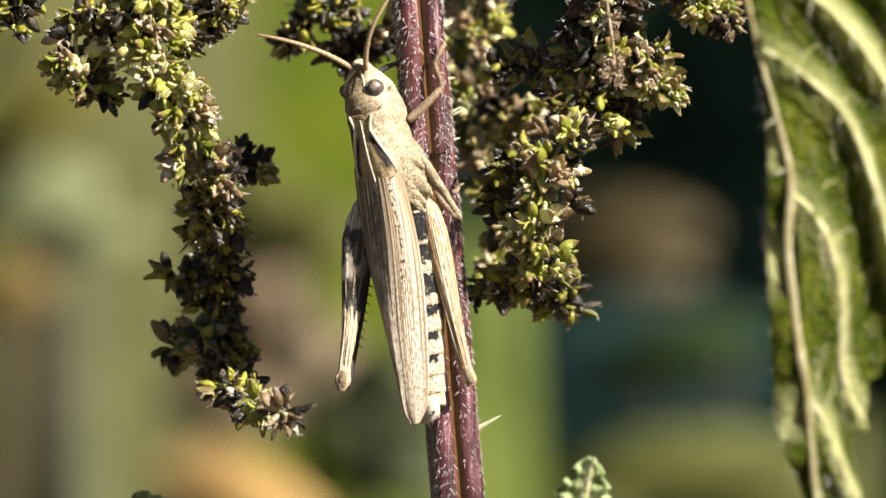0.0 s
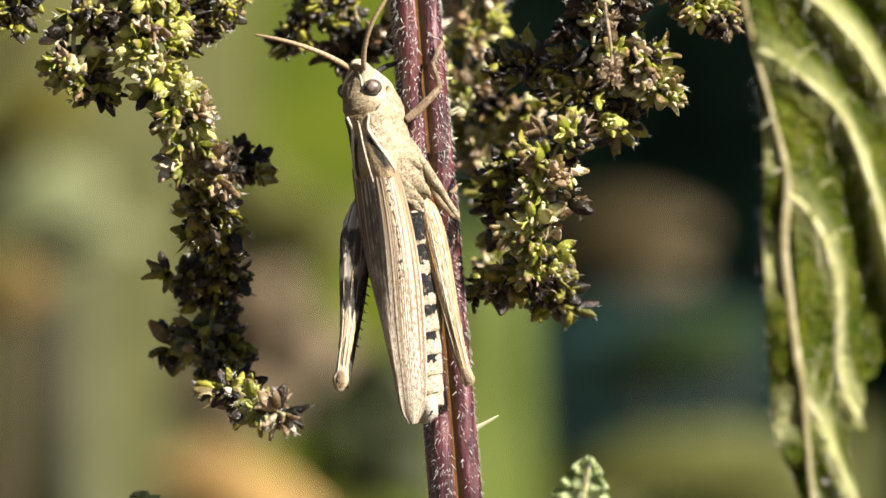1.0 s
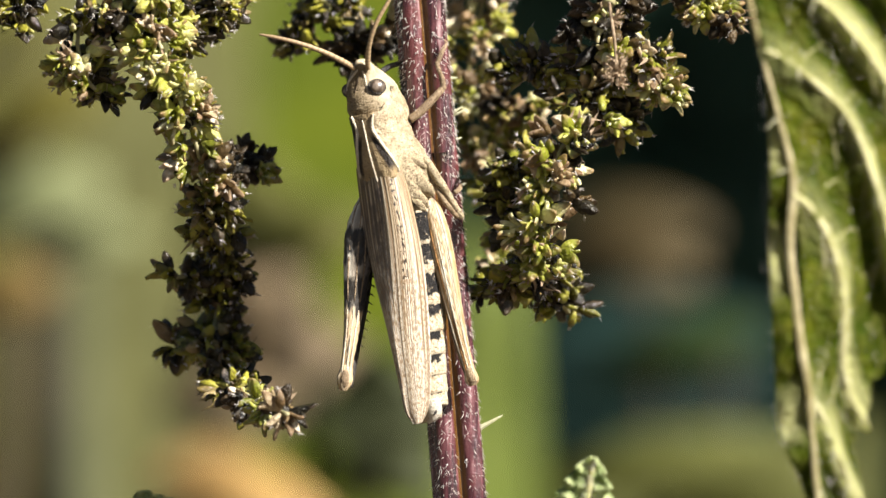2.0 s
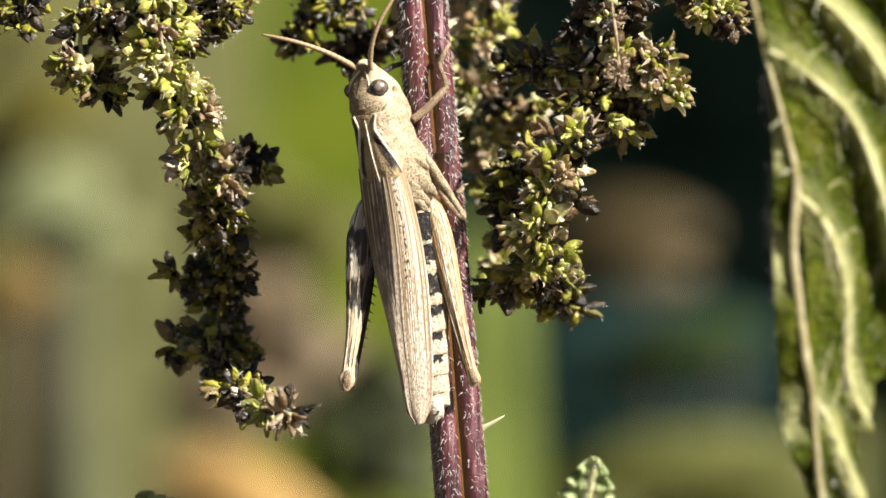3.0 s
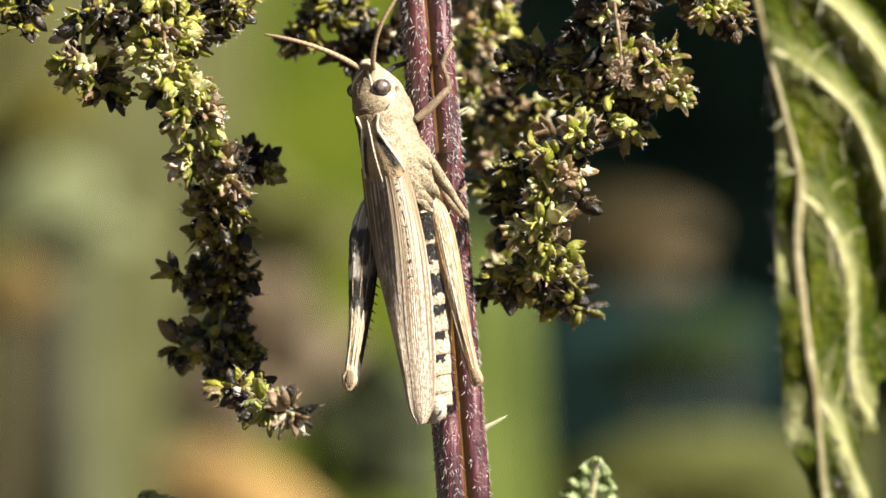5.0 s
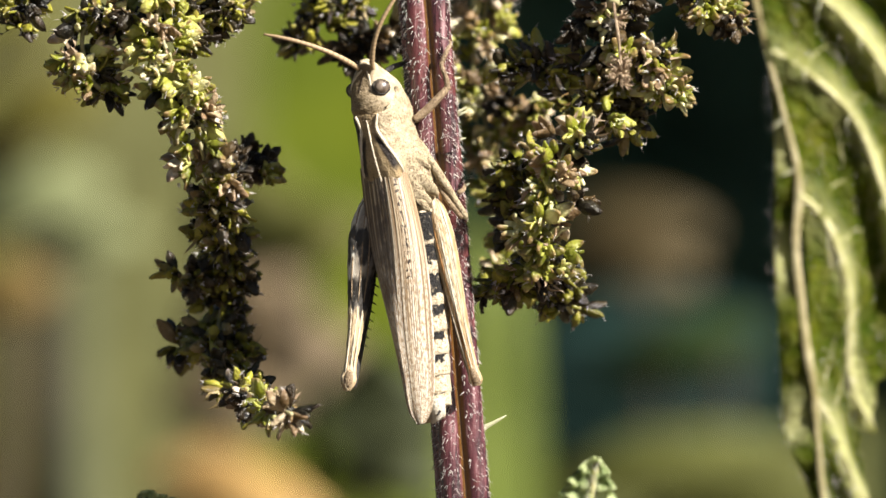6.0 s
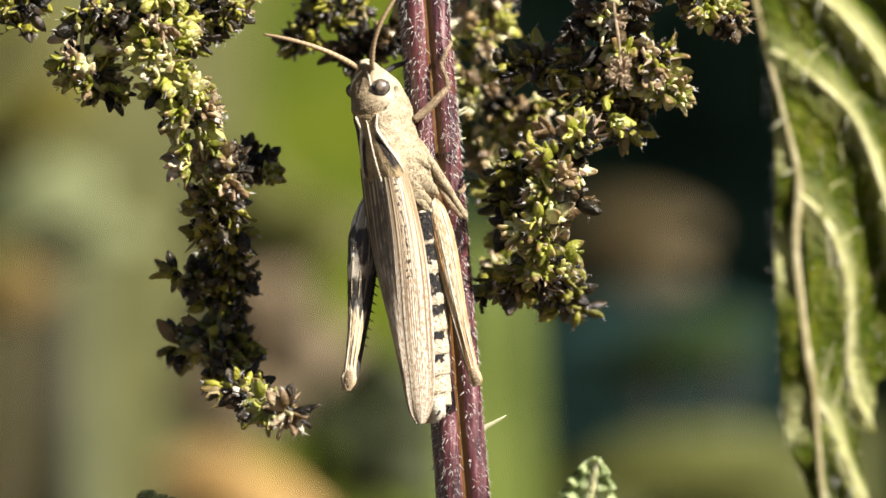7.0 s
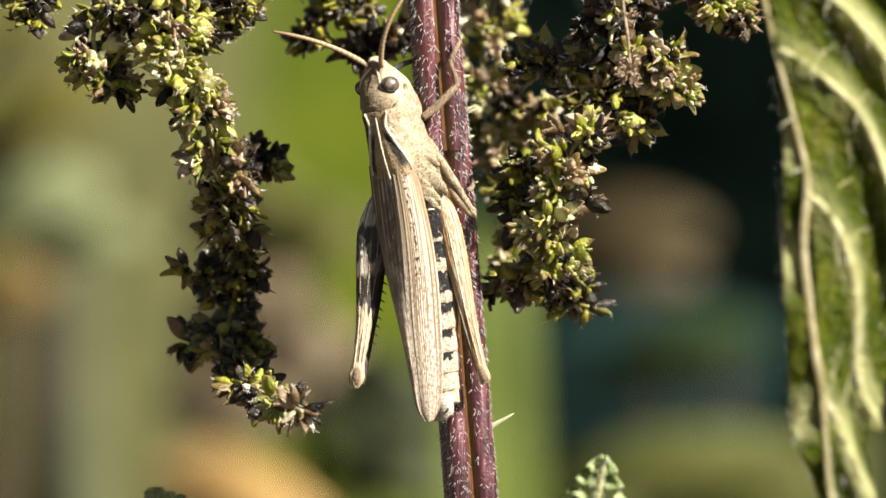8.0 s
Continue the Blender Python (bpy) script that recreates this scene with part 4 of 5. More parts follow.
def saddle_skin():
    """Brown on top, cream on the side lobes, with dark wedges inside the pale keels."""
    n = hide("pronotum_skin", (0.27, 0.195, 0.10), (0.46, 0.345, 0.195), (0.12, 0.08, 0.04), 1100, 0.58, 0.3)
    u, v = n.axis(n.uv(), 0), n.axis(n.uv(), 1)
    old = n.out.inputs["Base Color"].links[0].from_socket
    cream = n.ramp(n.noise(1600, 4), [(0.3, (0.25, 0.195, 0.115)), (0.65, (0.50, 0.42, 0.285))])
    cream = n.mix(n.band(n.noise(8000, 2), 0.61, 1.0, 0.04), cream, (0.21, 0.145, 0.085))
    off = n.math("ABSOLUTE", n.math("SUBTRACT", u, 0.75))       # how far round from the middle of the back
    keel = n.ramp(v, [(0.0, (0.088,) * 3), (0.2, (0.078,) * 3), (0.37, (0.058,) * 3), (0.52, (0.081,) * 3), (0.72, (0.117,) * 3), (1.0, (0.142,) * 3)])
    beyond = n.math("GREATER_THAN", off, keel)
    c = n.mix(beyond, old, cream)
    wedge = n.math("MULTIPLY", n.band(n.math("SUBTRACT", keel, off), 0.0, 0.036, 0.010), n.band(v, 0.50, 0.76, 0.08))
    wedge = n.math("MULTIPLY", wedge, n.math("SUBTRACT", 1.0, beyond))
    c = n.mix(wedge, c, (0.018, 0.012, 0.009))
    flank = n.math("MULTIPLY", n.band(n.math("SUBTRACT", n.math("SUBTRACT", 0.75, u), keel), 0.012, 0.12, 0.012), n.band(v, 0.24, 0.62, 0.06))
    c = n.mix(flank, c, (0.016, 0.011, 0.009))
    return n.colour(c).mat


def head_skin():
    """Tan on top, cream on the cheeks."""
    n = hide("head_skin", (0.16, 0.118, 0.064), (0.31, 0.24, 0.145), (0.10, 0.07, 0.04), 1100, 0.54, 0.3)
    old = n.out.inputs["Base Color"].links[0].from_socket
    u = n.math("ADD", n.math("ABSOLUTE", n.math("SUBTRACT", n.axis(n.uv(), 0), 0.75)), n.math("MULTIPLY", n.math("SUBTRACT", n.noise(2500, 3), 0.5), 0.05))
    cream = n.ramp(n.noise(1800, 4), [(0.3, (0.33, 0.265, 0.17)), (0.65, (0.54, 0.46, 0.32))])
    return n.colour(n.mix(n.ramp(u, [(0.11, (0, 0, 0)), (0.21, (1, 1, 1))]), old, cream)).mat


def wing_skin():
    n = Nodes("forewing_skin", 0.33, 0.5)
    uv = n.uv()
    wob = n.noise(1.0, 2, n.stretch(uv, (3, 7, 1)))
    u = n.math("ADD", n.axis(uv, 0), n.math("MULTIPLY", n.math("SUBTRACT", wob, 0.5), 0.035))
    v = n.axis(uv, 1)
    # Up to 0.38 the back's own grey, deepened for the shade on it.
    c = n.ramp(u, [
        (0.0, (0.10, 0.06, 0.03)), (0.05, (0.10, 0.09, 0.075)), (0.12, (0.10, 0.09, 0.08)), (0.135, (0.30, 0.27, 0.23)), (0.15, (0.08, 0.072, 0.065)), (0.34, (0.11, 0.095, 0.08)), (0.355, (0.32, 0.27, 0.20)), (0.375, (0.13, 0.085, 0.05)), (0.415, (0.06, 0.035, 0.02)),
        (0.43, (0.50, 0.40, 0.28)), (0.455, (0.10, 0.06, 0.03)), (0.47, (0.25, 0.165, 0.085)), (0.56, (0.31, 0.215, 0.12)), (0.575, (0.10, 0.06, 0.03)),
        (0.59, (0.34, 0.265, 0.18)), (0.69, (0.38, 0.30, 0.21)), (0.715, (0.09, 0.055, 0.03)), (0.732, (0.74, 0.70, 0.62)), (0.762, (0.76, 0.72, 0.64)),
        (0.778, (0.12, 0.075, 0.04)), (0.81, (0.30, 0.205, 0.115)), (1.0, (0.36, 0.26, 0.16))])
    # Whitens the rear half: strong sunlight there is put into the colour.
    c = n.mix(n.ramp(v, [(0.22, (0, 0, 0)), (0.46, (0.55, 0.55, 0.55)), (0.65, (0.70, 0.70, 0.70))]), c, (0.76, 0.73, 0.65))
    streak = n.noise(1.0, 3, n.stretch(uv, (64, 0.9, 1)))
    c = n.mix(n.math("MULTIPLY", n.band(streak, 0.55, 0.95, 0.05), 0.75), c, (0.15, 0.095, 0.045))
    c = n.mix(n.math("MULTIPLY", n.band(n.noise(1.0, 2, n.stretch(uv, (120, 1.3, 1))), 0.54, 0.95, 0.03), 0.85), c, (0.12, 0.075, 0.035))
    c = n.mix(n.band(n.noise(1.0, 3, n.stretch(uv, (44, 0.9, 1))), 0.60, 0.9, 0.08), c, (0.62, 0.53, 0.39))
    spot = n.band(n.noise(1.0, 2, n.stretch(uv, (22, 62, 1))), 0.565, 1.0, 0.03)
    spot = n.math("MULTIPLY", spot, n.band(u, 0.60, 0.69, 0.02))
    spot = n.math("MULTIPLY", spot, n.band(v, 0.05, 0.42, 0.1))
    c = n.mix(spot, c, (0.03, 0.022, 0.018))
    cloud = n.math("MULTIPLY", n.band(n.noise(1.0, 3, n.stretch(uv, (6, 12, 1))), 0.56, 1.0, 0.08), n.band(u, 0.08, 0.36, 0.05))
    c = n.mix(n.math("MULTIPLY", cloud, 0.75), c, (0.07, 0.055, 0.05))
    end = n.math("MULTIPLY", n.band(n.noise(1.0, 3, n.stretch(uv, (30, 60, 1))), 0.55, 1.0, 0.03), n.band(v, 0.45, 1.0, 0.2))
    c = n.mix(n.math("MULTIPLY", end, 0.75), c, (0.19, 0.115, 0.055))
    n.colour(c)
    return n.bump(n.math("ADD", streak, n.noise(1.0, 3, n.stretch(uv, (90, 120, 1)))), 0.4, 0.04e-3).mat


def segment_skin():
    """Cream rings."""
    n = hide("abdomen_skin", (0.42, 0.35, 0.24), (0.64, 0.575, 0.45), (0.30, 0.21, 0.12), 1300, 0.5)
    old = n.out.inputs["Base Color"].links[0].from_socket
    v = n.math("ADD", n.axis(n.uv(), 1), n.math("MULTIPLY", n.math("SUBTRACT", n.noise(3200, 3), 0.5), 0.55))
    n.out.inputs["Specular IOR Level"].default_value = 0.2
    return n, old, v


def banded(reach, name):
    n, old, v = segment_skin()
    n.mat.name = name
    u = n.axis(n.uv(), 0)
    side = n.band(n.math("ADD", u, n.math("MULTIPLY", n.math("SUBTRACT", n.noise(2600, 3), 0.5), 0.12)), 0.6, 0.965, 0.012)
    return n.colour(n.mix(n.math("MULTIPLY", n.band(v, 0.0, reach, 0.05), side), old, n.ramp(n.noise(4500, 3), [(0.5, (0.010, 0.009, 0.009)), (0.62, (0.03, 0.026, 0.022)), (0.70, (0.28, 0.23, 0.16))]))).mat


def femur_skin(name, pale, tan, shade, dark_until):
    """Lengthwise ribs and herring-bone marks on the thigh; dark_until: how far down grey skin and body shade are
    coloured in.
    """
    n = Nodes(name, 0.45, 0.35)
    uv = n.uv()
    u, v = n.axis(uv, 0), n.axis(uv, 1)
    wob = n.math("ADD", u, n.math("MULTIPLY", n.math("SUBTRACT", n.noise(1.0, 3, n.stretch(uv, (4, 12, 1))), 0.5), 0.03))
    c = n.ramp(wob, [(0.0, tan), (0.55, pale), (0.60, shade), (0.625, pale), (0.66, tan), (0.69, shade), (0.71, pale), (0.77, pale), (0.79, tan), (0.82, pale), (0.85, shade), (0.87, pale), (0.92, tan), (1.0, pale)])
    lines = n.band(n.noise(1.0, 3, n.stretch(uv, (34, 16, 1))), 0.57, 0.95, 0.05)
    c = n.mix(n.math("MULTIPLY", lines, 0.55), c, shade)
    c = n.mix(n.math("MULTIPLY", n.band(n.noise(1.0, 2, n.stretch(uv, (9, 4, 1))), 0.55, 0.95, 0.1), 0.6), c, tan)
    if dark_until:
        edge = n.math("ADD", v, n.math("MULTIPLY", n.math("SUBTRACT", n.noise(1.0, 3, n.stretch(uv, (9, 9, 1))), 0.5), 0.25))
        # Grey with the body's shade in it; the pale stripe paints a highlight.
        grey = n.ramp(wob, [(0.53, (0.16, 0.13, 0.09)), (0.57, (0.60, 0.56, 0.48)), (0.66, (0.76, 0.72, 0.62)), (0.70, (0.34, 0.30, 0.24)), (0.74, (0.28, 0.24, 0.19)), (0.76, (0.62, 0.58, 0.48)), (0.79, (0.34, 0.29, 0.22)), (0.86, (0.14, 0.12, 0.10))])
        c = n.mix(n.band(edge, 0.0, dark_until, 0.03), c, grey)
        for a, b in ((0.27, 0.34), (0.44, 0.53)):
            c = n.mix(n.math("MULTIPLY", n.band(edge, a, b, 0.03), 0.93), c, (0.012, 0.011, 0.011))
    n.colour(c)
    rib = n.tree.nodes.new("ShaderNodeTexWave")
    rib.inputs["Scale"].default_value, rib.inputs["Distortion"].default_value = 9.0, 2.0
    rib.wave_type, rib.bands_direction = "BANDS", "DIAGONAL"
    n.link(n.stretch(uv, (1.2, 2.2, 1)), rib.inputs["Vector"])
    return n.bump(n.math("ADD", n.math("MULTIPLY", rib.outputs["Fac"], 0.5), n.math("ADD", lines, n.noise(6000, 3))), 0.6, 0.05e-3).mat


def eye_skin():
    n = Nodes("eye_skin", 0.40, 1.0)
    band = n.noise(1.0, 2, n.stretch(n.place(), (3400, 900, 1500)))
    c = n.ramp(band, [(0.36, (0.022, 0.014, 0.010)), (0.48, (0.08, 0.057, 0.04)), (0.62, (0.20, 0.155, 0.115))])
    return n.colour(c).bump(n.noise(9000, 2), 0.15, 0.02e-3).mat


def antenna_skin():
    n = Nodes("antenna_skin", 0.5, 0.3)
    v = n.axis(n.uv(), 1)
    saw = n.math("FRACT", n.math("MULTIPLY", v, 24.0))
    c = n.mix(n.band(saw, 0.0, 0.2, 0.1), n.ramp(v, [(0.0, (0.42, 0.31, 0.18)), (1.0, (0.30, 0.21, 0.12))]), (0.24, 0.165, 0.095))
    return n.colour(c).bump(saw, 0.2, 0.03e-3).mat


CREAM = hide("cream_skin", (0.30, 0.24, 0.14), (0.54, 0.455, 0.305), (0.17, 0.115, 0.07), 1500, 0.49).mat
HEAD = head_skin()
SEAM = hide("seam_skin", (0.05, 0.034, 0.02), (0.10, 0.07, 0.042), (0.03, 0.02, 0.012), 1500, 0.5, 0.2).mat
KEEL = hide("keel_skin", (0.56, 0.48, 0.36), (0.72, 0.64, 0.50), (0.4, 0.3, 0.2), 1500, 0.6).mat
SADDLE, WING, EYE_SKIN, FEELER = saddle_skin(), wing_skin(), eye_skin(), antenna_skin()
THIGH = femur_skin("pale_thigh_skin", (0.62, 0.545, 0.41), (0.40, 0.26, 0.12), (0.07, 0.04, 0.018), 0)
THIGH_DARK = femur_skin("dark_thigh_skin", (0.66, 0.55, 0.38), (0.52, 0.38, 0.22), (0.16, 0.10, 0.05), 0.54)
RUST = hide("rust_skin", (0.26, 0.12, 0.03), (0.42, 0.22, 0.07), (0.14, 0.07, 0.02), 1500, 0.5, 0.2).mat
SHIN = hide("shin_skin", (0.20, 0.14, 0.08), (0.40, 0.30, 0.19), (0.14, 0.09, 0.05), 1500, 0.5).mat
SHIN_DARK = hide("dark_shin_skin", (0.03, 0.027, 0.027), (0.08, 0.07, 0.06), (0.01, 0.01, 0.01), 1500, 0.5).mat
WHITE_TAIL = hide("tail_skin", (0.48, 0.43, 0.34), (0.70, 0.65, 0.56), (0.3, 0.2, 0.12), 1500, 0.62).mat

HOPPER = plan(700, 430, 2.5)
hopper = thing("grasshopper", HOPPER, "straw brown grasshopper clinging head up to the nettle stem", "grasshopper")


def rows_of(*items):
    """(x, y, w, half-width, half-depth in mm) to rows for tube()."""
    return [(plan(x, y, w), a * MM, b * MM) for x, y, w, a, b in items]


def boxy(power):
    def shape(v, g):
        return (abs(math.cos(g)) ** power + abs(math.sin(g)) ** power) ** (-1 / power)
    return shape


def line_on(name, rows, shape, stops, thick, material, parent, label="", sink=0.0, side=RIGHT, slide=None):
    """A raised line on a body, through (along, degrees round, thickness)."""
    way = (rows[-1][0] - rows[0][0]).normalized()
    made = [(on_tube(rows, side, shape, v, g, sink * MM) + way * (slide(v, radians(g)) if slide else 0.0), r * thick * MM, r * thick * MM) for v, g, r in stops]
    return part(name, rough_up(tube(bmesh.new(), made, 10, 6, (0.3, -1, 0)), 0.012 * MM, 5000), material, parent, label)


def body():
    head_rows = rows_of((638, 114, 4.2, 0.10, 0.08), (638, 117, 4.1, 0.40, 0.36), (639, 127, 3.6, 0.60, 0.78), (642, 147, 3.0, 0.98, 1.40), (654, 172, 2.7, 1.36, 1.90), (661, 190, 2.6, 1.41, 1.91), (664, 197, 2.6, 1.36, 1.82), (672, 214, 2.6, 1.2, 1.6))
    head_shape = boxy(2.3)
    head = part("head", rough_up(tube(bmesh.new(), head_rows, 72, 14, RIGHT, head_shape), 0.022 * MM, 2200), HEAD, hopper, "tan head with a pointed top")
    for g, name in ((1, "temple_ridge"), (-1, "temple_ridge")):
        line_on(name, head_rows, head_shape, ((0.17, 270 + 20 * g, 0.6), (0.26, 270 + 36 * g, 1.0), (0.36, 270 + 44 * g, 1.0), (0.44, 270 + 44 * g, 0.5)), 0.075, KEEL, head)
    line_on("seam", head_rows, head_shape, ((0.17, 270, 0.4), (0.3, 271, 0.8), (0.42, 270, 0.4)), 0.05, SEAM, head, "", -0.015)
    for x, y, w, turn, label in ((665, 156, 4.12, -12, "glossy brown eye with a dark rim"), (618, 163, 3.1, -20, "glossy brown eye")):
        part("eye", ball(bmesh.new(), plan(x, y, w), (0.49 * MM, 0.36 * MM, 0.44 * MM), Vector((0.30, -1.0, 0.46)).to_track_quat("-Y", "Z").to_matrix() @ Matrix.Rotation(radians(turn), 3, "Y"), 28, 18), EYE_SKIN, head, label)
        turned = Vector((0.30, -1.0, 0.46)).to_track_quat("-Y", "Z").to_matrix() @ Matrix.Rotation(radians(turn), 3, "Y")
        ring = [(plan(x, y, w) + turned @ Vector((0.49 * MM * math.cos(a), 0.03 * MM, 0.44 * MM * math.sin(a))), 0.075 * MM, 0.075 * MM) for a in (k * math.pi / 12 for k in range(25))]
        part("eye_rim", tube(bmesh.new(), ring, 8, 2, (0.3, -1, 0.4)), SHIN_DARK, head, "thin dark ring round the eye")
    part("antenna", tube(bmesh.new(), rows_of((624, 126, 4.2, 0.10, 0.10), (613, 117, 4.5, 0.17, 0.15), (575, 98, 5.2, 0.15, 0.13), (530, 82, 5.6, 0.13, 0.11), (490, 72, 5.7, 0.11, 0.09), (459, 66, 5.6, 0.06, 0.05)), 10, 6, (0, 0, 1)), FEELER, hopper, "short ringed antenna")
    part("antenna", tube(bmesh.new(), rows_of((650, 126, 4.3, 0.10, 0.10), (648, 113, 4.6, 0.16, 0.14), (652, 80, 5.2, 0.14, 0.13), (664, 45, 5.6, 0.13, 0.11), (685, 8, 5.7, 0.11, 0.09), (706, -26, 5.6, 0.06, 0.05)), 10, 6, (1, 0, 0)), FEELER, hopper, "short ringed antenna")
    rows, shape = rows_of((666, 198, 2.7, 1.42, 1.88), (667, 202, 2.7, 1.50, 1.98), (672, 230, 2.7, 1.44, 1.98), (680, 262, 2.75, 1.58, 2.04), (690, 296, 2.8, 1.70, 2.02), (692, 303, 2.8, 1.48, 1.80)), None
    square = boxy(2.7)

    def shape(v, g):     # the side lobe sinks into the chest behind
        low = min(1.0, max(0.0, (math.cos(g) - 0.60) / 0.25))
        late = min(1.0, max(0.0, (v - 0.45) / 0.5))
        return square(v, g) * (1 - 0.34 * low * late * late * (3 - 2 * late))

    def point(v, g):
        return v ** 4 * MM * (0.95 * max(0.0, -math.sin(g)) ** 3 - 0.05 * max(0.0, math.cos(g))) + 0.12 * MM * (1 - v) ** 2 * max(0.0, math.cos(g))
    saddle = part("pronotum", rough_up(tube(bmesh.new(), rows, 96, 10, RIGHT, shape, point), 0.045 * MM, 4200), SADDLE, hopper, "brown saddle with cream side lobes")
    line_on("keel", rows, shape, ((0.04, 270, 0.7), (0.3, 270, 1), (0.6, 270, 1), (0.85, 270, 1.1), (0.99, 270, 0.8)), 0.06, KEEL, saddle, slide=point)
    for sign, label in ((1, "pale curved side keel"), (-1, "")):
        line_on("keel", rows, shape, ((0.05, 270 + 31 * sign, 0.7), (0.2, 270 + 28 * sign, 0.9), (0.37, 270 + 21 * sign, 1.2), (0.52, 270 + 29 * sign, 1.4), (0.72, 270 + 42 * sign, 1.4), (0.85, 270 + 48 * sign, 1.2), (0.97, 270 + 51 * sign, 1.0)), 0.08, KEEL, saddle, label, slide=point)
    chest = part("thorax", rough_up(tube(bmesh.new(), rows_of((696, 250, 2.2, 1.1, 1.2), (706, 280, 2.4, 1.42, 1.62), (718, 315, 2.4, 1.45, 1.66), (728, 352, 2.3, 1.25, 1.5), (735, 390, 2.1, 0.8, 1.1)), 96, 14, RIGHT), 0.045 * MM, 3200), CREAM, hopper, "cream pitted side plates")
    for x0, y0, x1, y1, r in ((712, 280, 750, 300, 0.32), (710, 300, 762, 346, 0.44), (714, 328, 752, 366, 0.36), (728, 352, 748, 376, 0.26)):
        part("side_plate", rough_up(tube(bmesh.new(), rows_of((x0, y0, 3.55, r * 0.4, r * 0.4), (x0 * 0.7 + x1 * 0.3, y0 * 0.7 + y1 * 0.3, 3.66, r, r * 0.5), (x0 * 0.2 + x1 * 0.8, y0 * 0.2 + y1 * 0.8, 3.46, r * 0.95, r * 0.5), (x1, y1, 3.2, r * 0.3, r * 0.3)), 24, 8), 0.035 * MM, 3500), CREAM, chest)


def wings():
    """The folded forewings make a roof: its ridge, the steep side towards the stem and the back on the far side."""
    def edge(points):
        return smooth_line(points, 16)
    left = edge([(628, 300, 3.1), (634, 350, 3.1), (644, 420, 3.1), (662, 500, 3.6), (682, 580, 4.05), (700, 660, 4.1), (714, 725, 3.8), (728, 746, 3.5)])
    ridge = edge([(668, 292, 4.75), (678, 350, 4.95), (687, 420, 5.0), (693, 500, 4.9), (699, 580, 4.65), (709, 660, 4.4), (718, 722, 4.0), (729, 750, 3.65)])
    right = edge([(704, 284, 3.9), (722, 350, 3.95), (738, 420, 3.95), (750, 500, 3.95), (756, 580, 3.8), (759, 650, 3.6), (756, 715, 3.4), (743, 747, 3.4)])
    n, cols = len(left), 64
    veins = (0.06, 0.13, 0.20, 0.27, 0.34, 0.42, 0.45, 0.52, 0.57, 0.62, 0.68, 0.715, 0.775, 0.82, 0.87, 0.92, 0.96)

    def sheet(u_from, u_to, down):
        bm = bmesh.new()
        uv = bm.loops.layers.uv.verify()
        grid = []
        for i in range(n):
            a, b, c = left[i], ridge[i], right[i]
            row = []
            for k in range(cols + 1):
                u = u_from + (u_to - u_from) * k / cols
                t = u / 0.43 if u < 0.43 else (u - 0.43) / 0.57
                p = a + (b - a) * t if u < 0.43 else b + (c - b) * t
                soft = math.exp(-((u - 0.43) / 0.10) ** 2)
                belly = (0.22 if u >= 0.43 else 0.16) * math.sin(math.pi * t)
                lift = sum(math.exp(-((u - q) / 0.009) ** 2) for q in veins) * (0.045 if u > 0.38 else 0.016) * (1 - 0.4 * i / n)
                cross = 0.02 * math.sin(i * 2.1 + 3 * math.sin(u * 40))
                row.append(bm.verts.new(plan(p[0], p[1], p[2] + belly - 0.22 * soft * (1 - 0.8 * i / n) + lift + cross * 0.6 - down)))
            grid.append(row)
        for i in range(n - 1):
            for k in range(cols):
                fc = bm.faces.new((grid[i][k], grid[i][k + 1], grid[i + 1][k + 1], grid[i + 1][k]))
                fc.smooth = True
                for lp, (p, q) in zip(fc.loops, ((k, i), (k + 1, i), (k + 1, i + 1), (k, i + 1))):
                    lp[uv].uv = (u_from + (u_to - u_from) * p / cols, q / (n - 1))
        return bm
    for a, b, down, label in ((0.0, 1.0, 0.0, "straw coloured veined forewing with dark specks"), (0.03, 0.95, 0.22, "forewing folded beneath the other")):
        wing = part("forewing", sheet(a, b, down), WING, hopper, label)
        thick = wing.modifiers.new("thick", "SOLIDIFY")
        thick.thickness, thick.offset = 0.07e-3, 0


